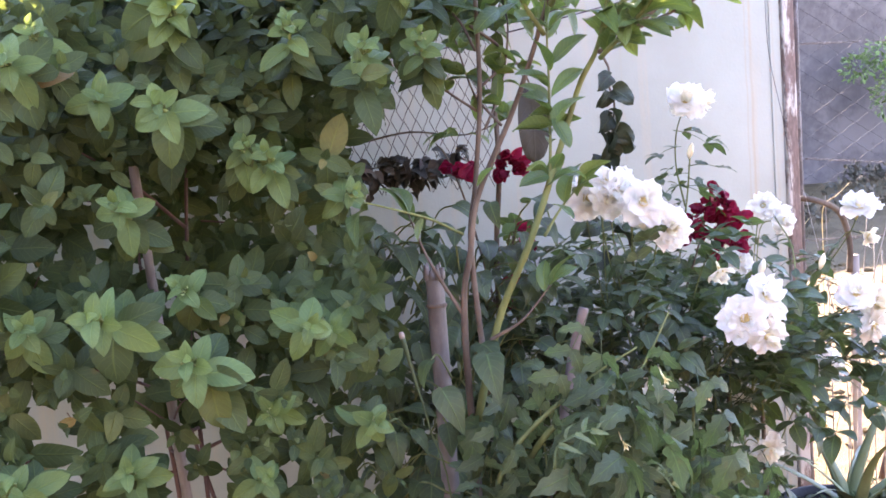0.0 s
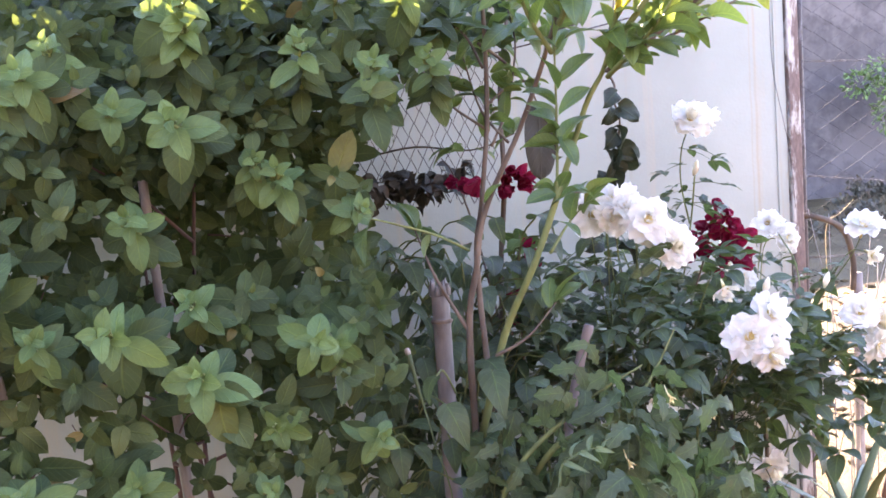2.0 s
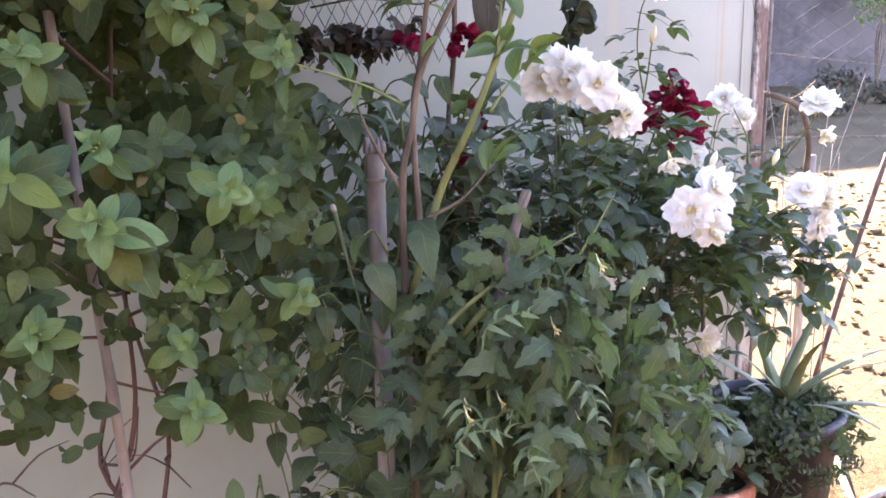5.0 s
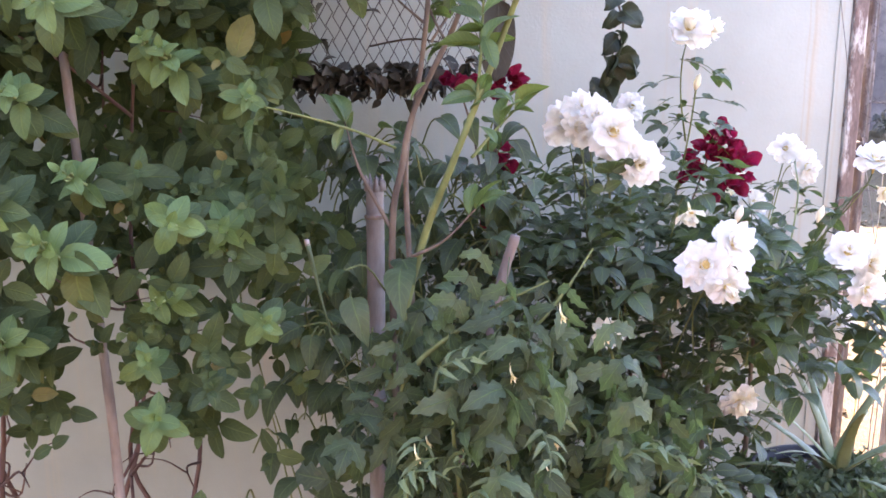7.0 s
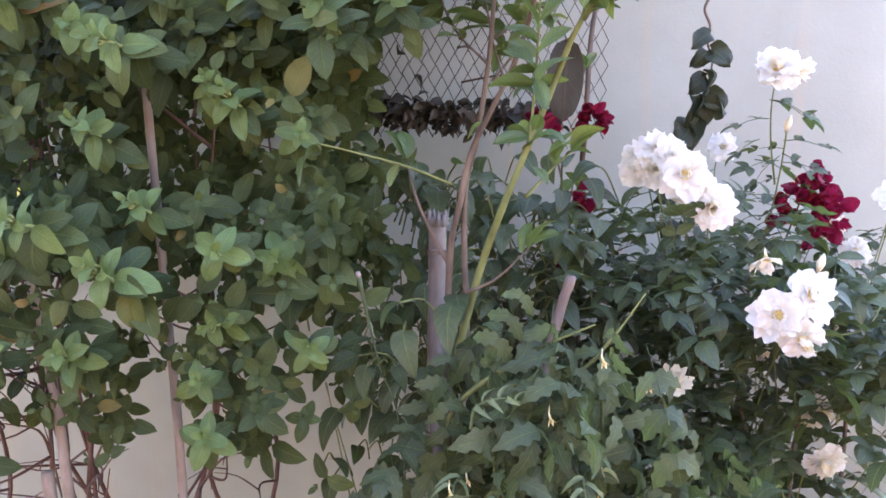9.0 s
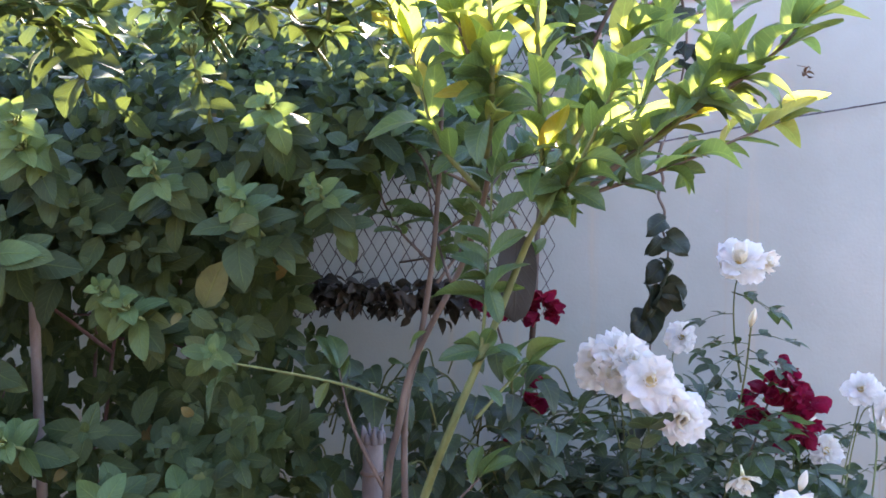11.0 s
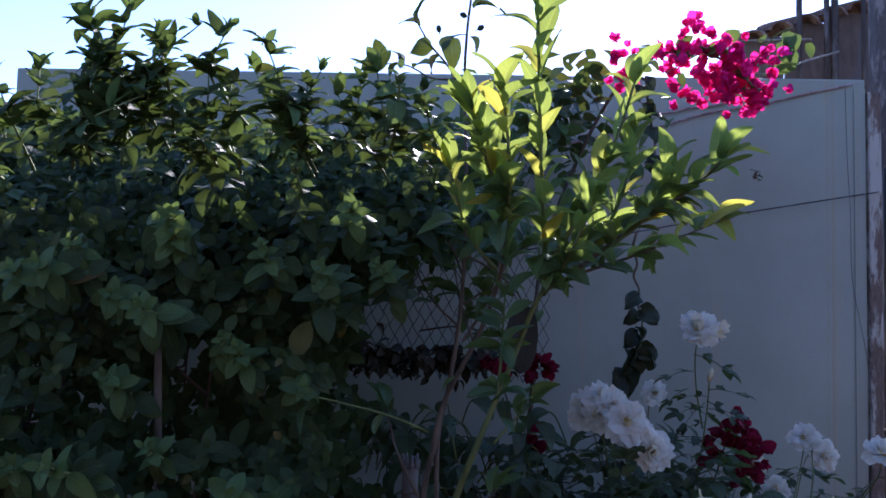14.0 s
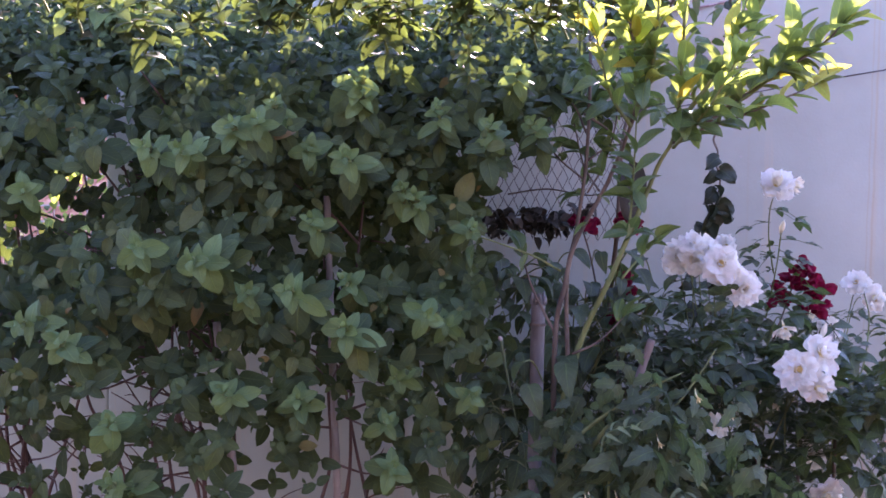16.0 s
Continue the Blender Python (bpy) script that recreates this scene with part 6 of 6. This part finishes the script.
def build_pots():
    rng = random.Random(61)
    pot = solid("plant_pot", pot_mesh("plant_pot", BLACK_PLASTIC, 0.115, 0.148, 0.52, 0.03), "large dusty black plastic pot holding an aloe", "pot", m=pose(1.315, 1.735, -0.02), group="pots")
    part("potting_soil", Pile().add(tube_shape([(0, 0, 0.45), (0, 0, 0.495)], [0.142, 0.138], 24)).mesh("potting_soil", SOIL), pot)
    pot = solid("plant_pot", pot_mesh("plant_pot", TERRACOTTA, 0.085, 0.118, 0.42, 0.045), "terracotta pot half hidden by broad leaves", "pot", m=pose(1.075, 1.66, -0.02), group="pots")
    part("potting_soil", Pile().add(tube_shape([(0, 0, 0.36), (0, 0, 0.39)], [0.111, 0.109], 24)).mesh("potting_soil", SOIL), pot)
    # aloe: thick tapering leaves with toothed edges
    aloe = thing("aloe", "green aloe with thick toothed leaves growing in the black pot", "succulent", at=(1.345, 1.74, 0.48))
    for k in range(13):
        a = k * 2.4 + 0.4
        lean, length = 0.32 + 0.07 * k, 0.31 + 0.07 * rng.random()
        v, f, uv, rows, cols = [], [], [], 12, 8
        for i in range(rows + 1):
            s = i / rows
            w = 0.0155 * (1 - s) ** 0.7 + 0.0006
            y = length * s * math.sin(lean + 0.35 * s)
            z = length * s * math.cos(lean + 0.35 * s)
            for c in range(cols):
                q = 2 * math.pi * c / cols
                tooth = 1 + (0.10 if c in (0, cols // 2) and i % 2 else 0)
                v.append((w * math.cos(q) * tooth, y + 0.010 * (1 - s) * math.sin(q) - 0.004, z + 0.006 * (1 - s) * math.sin(q) * (0.3 if q > 3.14 else 1)))
                uv.append((0.1 + 0.1 * c, s))
        for i in range(rows):
            for c in range(cols):
                d = (c + 1) % cols
                f.append((i * cols + c, i * cols + d, (i + 1) * cols + d, (i + 1) * cols + c))
        f.append(tuple(rows * cols + c for c in range(cols)))
        part("leaf", Pile().add((np.array(v), f, np.array(uv))).mesh("leaf", ALOE_SKIN), aloe, m=pose(0.012 * math.sin(a), 0.012 * math.cos(a), 0.0, 0, 0, math.degrees(a)))
    # small creeping plant spilling over the black pot's rim
    creeper = thing("creeping_plant", "small-leaved creeping plant spilling over the pot's rim", "plant", "low plants before the wall", at=(1.315, 1.655, 0.48))
    tuft = Pile()
    for k in range(9):
        tuft.add(leaf_shape(0.017, 0.008, 3, 2, 0.3, 0.2, seed=k), arranged(0.004 * k, k * 2.2, radians(25), 1.0))
    tuft.add(tube_shape([(0, 0, -0.03), (0, 0, 0.035)], 0.001, 4))
    tuft = (np.concatenate(tuft.v), tuft.f, np.concatenate(tuft.uv))
    for branch in range(28):
        sprays = Pile()
        lead = rng.uniform(2.6, 6.8)
        for k in range(15):
            a, r = lead + rng.gauss(0, 0.16), 0.03 + 0.165 * k / 14
            at = (r * math.cos(a) - 0.02, 0.08 + r * math.sin(a), 0.005 + rng.uniform(-0.01, 0.015) - max(0, r - 0.13) * rng.uniform(0.2, 2.4) + (0.012 if 0.12 < r < 0.175 else 0))
            sprays.add(tuft, axis_pose(at, (rng.uniform(-0.8, 0.8), rng.uniform(-1, 0.3), rng.uniform(0.1, 1)), rng.uniform(0, 6), rng.uniform(0.8, 1.5)))
        part("trailing_stem", sprays.mesh("trailing_stem", HERB_LEAF), creeper, "trailing stem of tiny green leaves")


STRAW = [((1.70, 2.45, 1.16), (1.692, 2.45, 1.215)), ((1.783, 2.45, 1.12), (1.88, 2.45, 1.195)), ((1.694, 2.45, 1.045), (1.69, 2.45, 1.13)), ((1.697, 2.45, 1.06), (1.74, 2.45, 1.10))]


def build_tufts():
    """Dry lit stalks by the fence, a cut reed, grass at the wall's foot."""
    rng = random.Random(71)
    dry = thing("dry_grass", "dry straw-coloured grass stalks beside the fence pole", "grass", at=(1.74, 2.3, 0))
    for k in range(6):
        x, y = rng.uniform(-0.05, 0.10), rng.uniform(-0.05, 0.05)
        tip = Vector((x + rng.uniform(-0.08, 0.22), y + rng.uniform(-0.05, 0.05), rng.uniform(0.95, 1.24)))
        line = spline([(x, y, -0.02), (x + 0.01, y, 0.6), tip], 6)
        n = len(line)
        part("stalk", Pile().add(tube_shape(line, [0.0024 - 0.0014 * i / n for i in range(n)], 5)).mesh("stalk", CANE), dry)
    for a, b in STRAW:
        a, b = Vector(a) - Vector((1.74, 2.3, 0)), Vector(b) - Vector((1.74, 2.3, 0))
        foot = Vector((a.x - 0.3 * (b.x - a.x), a.y, -0.02))
        line = spline([foot, foot.lerp(a, 0.5), foot.lerp(a, 0.85), a, a.lerp(b, 0.5), b], 5)
        n = len(line)
        part("stalk", Pile().add(tube_shape(line, [0.0018 - 0.0009 * i / n for i in range(n)], 5)).mesh("stalk", STRAW_SKIN), dry, "sunlit straw blade")
    line = spline([(0.33, 1.30, -0.02), (0.31, 1.27, 0.8), (0.275, 1.235, 1.0), (0.262, 1.23, 1.06), (0.245, 1.228, 1.142)], 6)
    n = len(line) - 1
    reed = thing("cut_reed", "thin green cut reed with a pale end", "reed", at=(0.33, 1.30, 0))
    line = [Vector(q) - Vector((0.33, 1.30, 0)) for q in line]
    part("stem", Pile().add(tube_shape(line, [0.0013 + 0.0030 * (i / n) ** 5 for i in range(n + 1)], 7)).mesh("stem", HERB_LEAF), reed)
    way = (line[-1] - line[-2]).normalized()
    part("cut_end", Pile().add(tube_shape([line[-1] - way * 0.002, line[-1] + way * 0.004, line[-1] + way * 0.007], [0.0043, 0.0041, 0.003], 7)).mesh("cut_end", CANE), reed, "pale cut end")


def build_far_plants():
    """Sunlit shrubs behind: by the brick house, and before the neighbour's wall."""
    rng = random.Random(81)
    blade = leaf_shape(0.10, 0.055, 3, 2, 0.2, 0.3, seed=5)
    for foot, size, height, n, label in (((-2.6, 5.2, 0), 0.85, 1.75, 900, "sunlit yellow-green shrub before the brick house"), ((-1.6, 4.4, 0), 0.4, 1.3, 500, "small sunlit shrub behind the hedge"), ((12.75, 15.6, 0), 1.0, 2.85, 1500, "green leafy bush before the neighbour's wall"), ((9.3, 15.6, 0), 0.5, 0.3, 300, "low dry brown scrub at the neighbour's wall"), ((11.6, 15.2, 0), 0.55, 0.3, 300, "low dry brown scrub at the neighbour's wall"), ((6.6, 10.0, 0), 0.5, 0.25, 300, "low dry brown weeds in the yard beyond"), ((8.6, 11.5, 0), 0.55, 0.3, 300, "low dry brown weeds in the yard beyond"), ((10.6, 12.6, 0), 0.5, 0.3, 300, "low dry brown weeds in the yard beyond")):
        bush = thing("bush", label, "bush", at=foot)
        for k in range(6):
            line = spline([(0, 0, -0.03), (rng.uniform(-0.1, 0.1), rng.uniform(-0.1, 0.1), height * 0.4), (rng.uniform(-0.6, 0.6) * size, rng.uniform(-0.5, 0.5) * size, height * 0.85)], 5)
            part("stem", Pile().add(tube_shape(line, [0.02 - 0.0015 * i for i in range(len(line))], 6)).mesh("stem", BARK_BROWN), bush)
        crown = Pile()
        blobs = [(rng.uniform(-0.7, 0.7) * size, rng.uniform(-0.5, 0.5) * size, height * rng.uniform(0.45, 0.95), rng.uniform(0.2, 0.4) * size) for k in range(9)]
        for k in range(n):
            bx, by, bz, br = rng.choice(blobs)
            d = Vector((rng.gauss(0, 1), rng.gauss(0, 1), rng.gauss(0, 1))).normalized() * br * rng.uniform(0.5, 1.05)
            crown.add(blade, facing(Vector((bx, by, bz)) + d, d + Vector((0, 0, rng.uniform(-0.3, 0.3))), rng.uniform(-1, 1), rng.uniform(0.7, 1.3)))
        part("crown", crown.mesh("crown", LEMON_LEAF if foot[0] < 0 else HEDGE_YOUNG if height > 2 else WITHERED), bush, kind="stuff")


build_tomato("tomato_plant", "leafy green tomato plant with drooping lobed leaves", (0.66, 1.45, 0), [[(0.66, 1.45, -0.03), (0.64, 1.38, 0.6), (0.62, 1.28, 0.92), (0.61, 1.20, 1.02)], [(0.68, 1.45, 0.1), (0.74, 1.36, 0.7), (0.72, 1.28, 0.92), (0.69, 1.22, 0.99)], [(0.70, 1.42, 0.3), (0.76, 1.38, 0.7), (0.78, 1.36, 0.80)], [(0.40, 1.36, 0.80), (0.447, 1.24, 0.95), (0.484, 1.22, 0.985), (0.575, 1.23, 1.003), (0.63, 1.24, 1.06), (0.675, 1.25, 1.125)]], 74, 0.14, 5)
build_tomato("tomato_plant", "low tomato plant with curled shoots beside the bamboo stake", (0.47, 1.36, 0), [[(0.47, 1.36, -0.03), (0.46, 1.33, 0.6), (0.465, 1.28, 0.85), (0.455, 1.26, 1.0)], [(0.47, 1.36, 0.4), (0.54, 1.3, 0.8), (0.60, 1.26, 0.9)], [(0.40, 1.36, 0.72), (0.385, 1.24, 0.92), (0.50, 1.22, 1.03), (0.60, 1.21, 1.085)], [(0.47, 1.34, 0.3), (0.472, 1.22, 0.68), (0.458, 1.20, 0.86), (0.47, 1.19, 0.93)]], 52, 0.09, 6)
build_broad((0.36, 1.65, 0), 130, 7, "dark green broad-leaved plant behind the lemon stems", 0.16, 0.64, 0.66, 1.31, 1.48, 1.80, 0.075, ROSE_LEAF)
build_broad((0.42, 1.72, 0), 95, 12, "dark leafy plant between the lemon stems and the wall", 0.22, 0.62, 0.98, 1.30, 1.56, 1.82, 0.070, ROSE_LEAF)
build_broad((0.80, 1.40, 0), 32, 9, "low plant with big toothed green leaves", 0.52, 0.95, 0.34, 0.78, 1.32, 1.50, 0.085, HERB_LEAF)
build_broad((0.24, 1.45, 0), 85, 10, "broad soft green leaves beside the bamboo stake", 0.10, 0.42, 0.45, 1.14, 1.26, 1.62, 0.072, HERB_LEAF)
build_pots()
build_tufts()
build_far_plants()
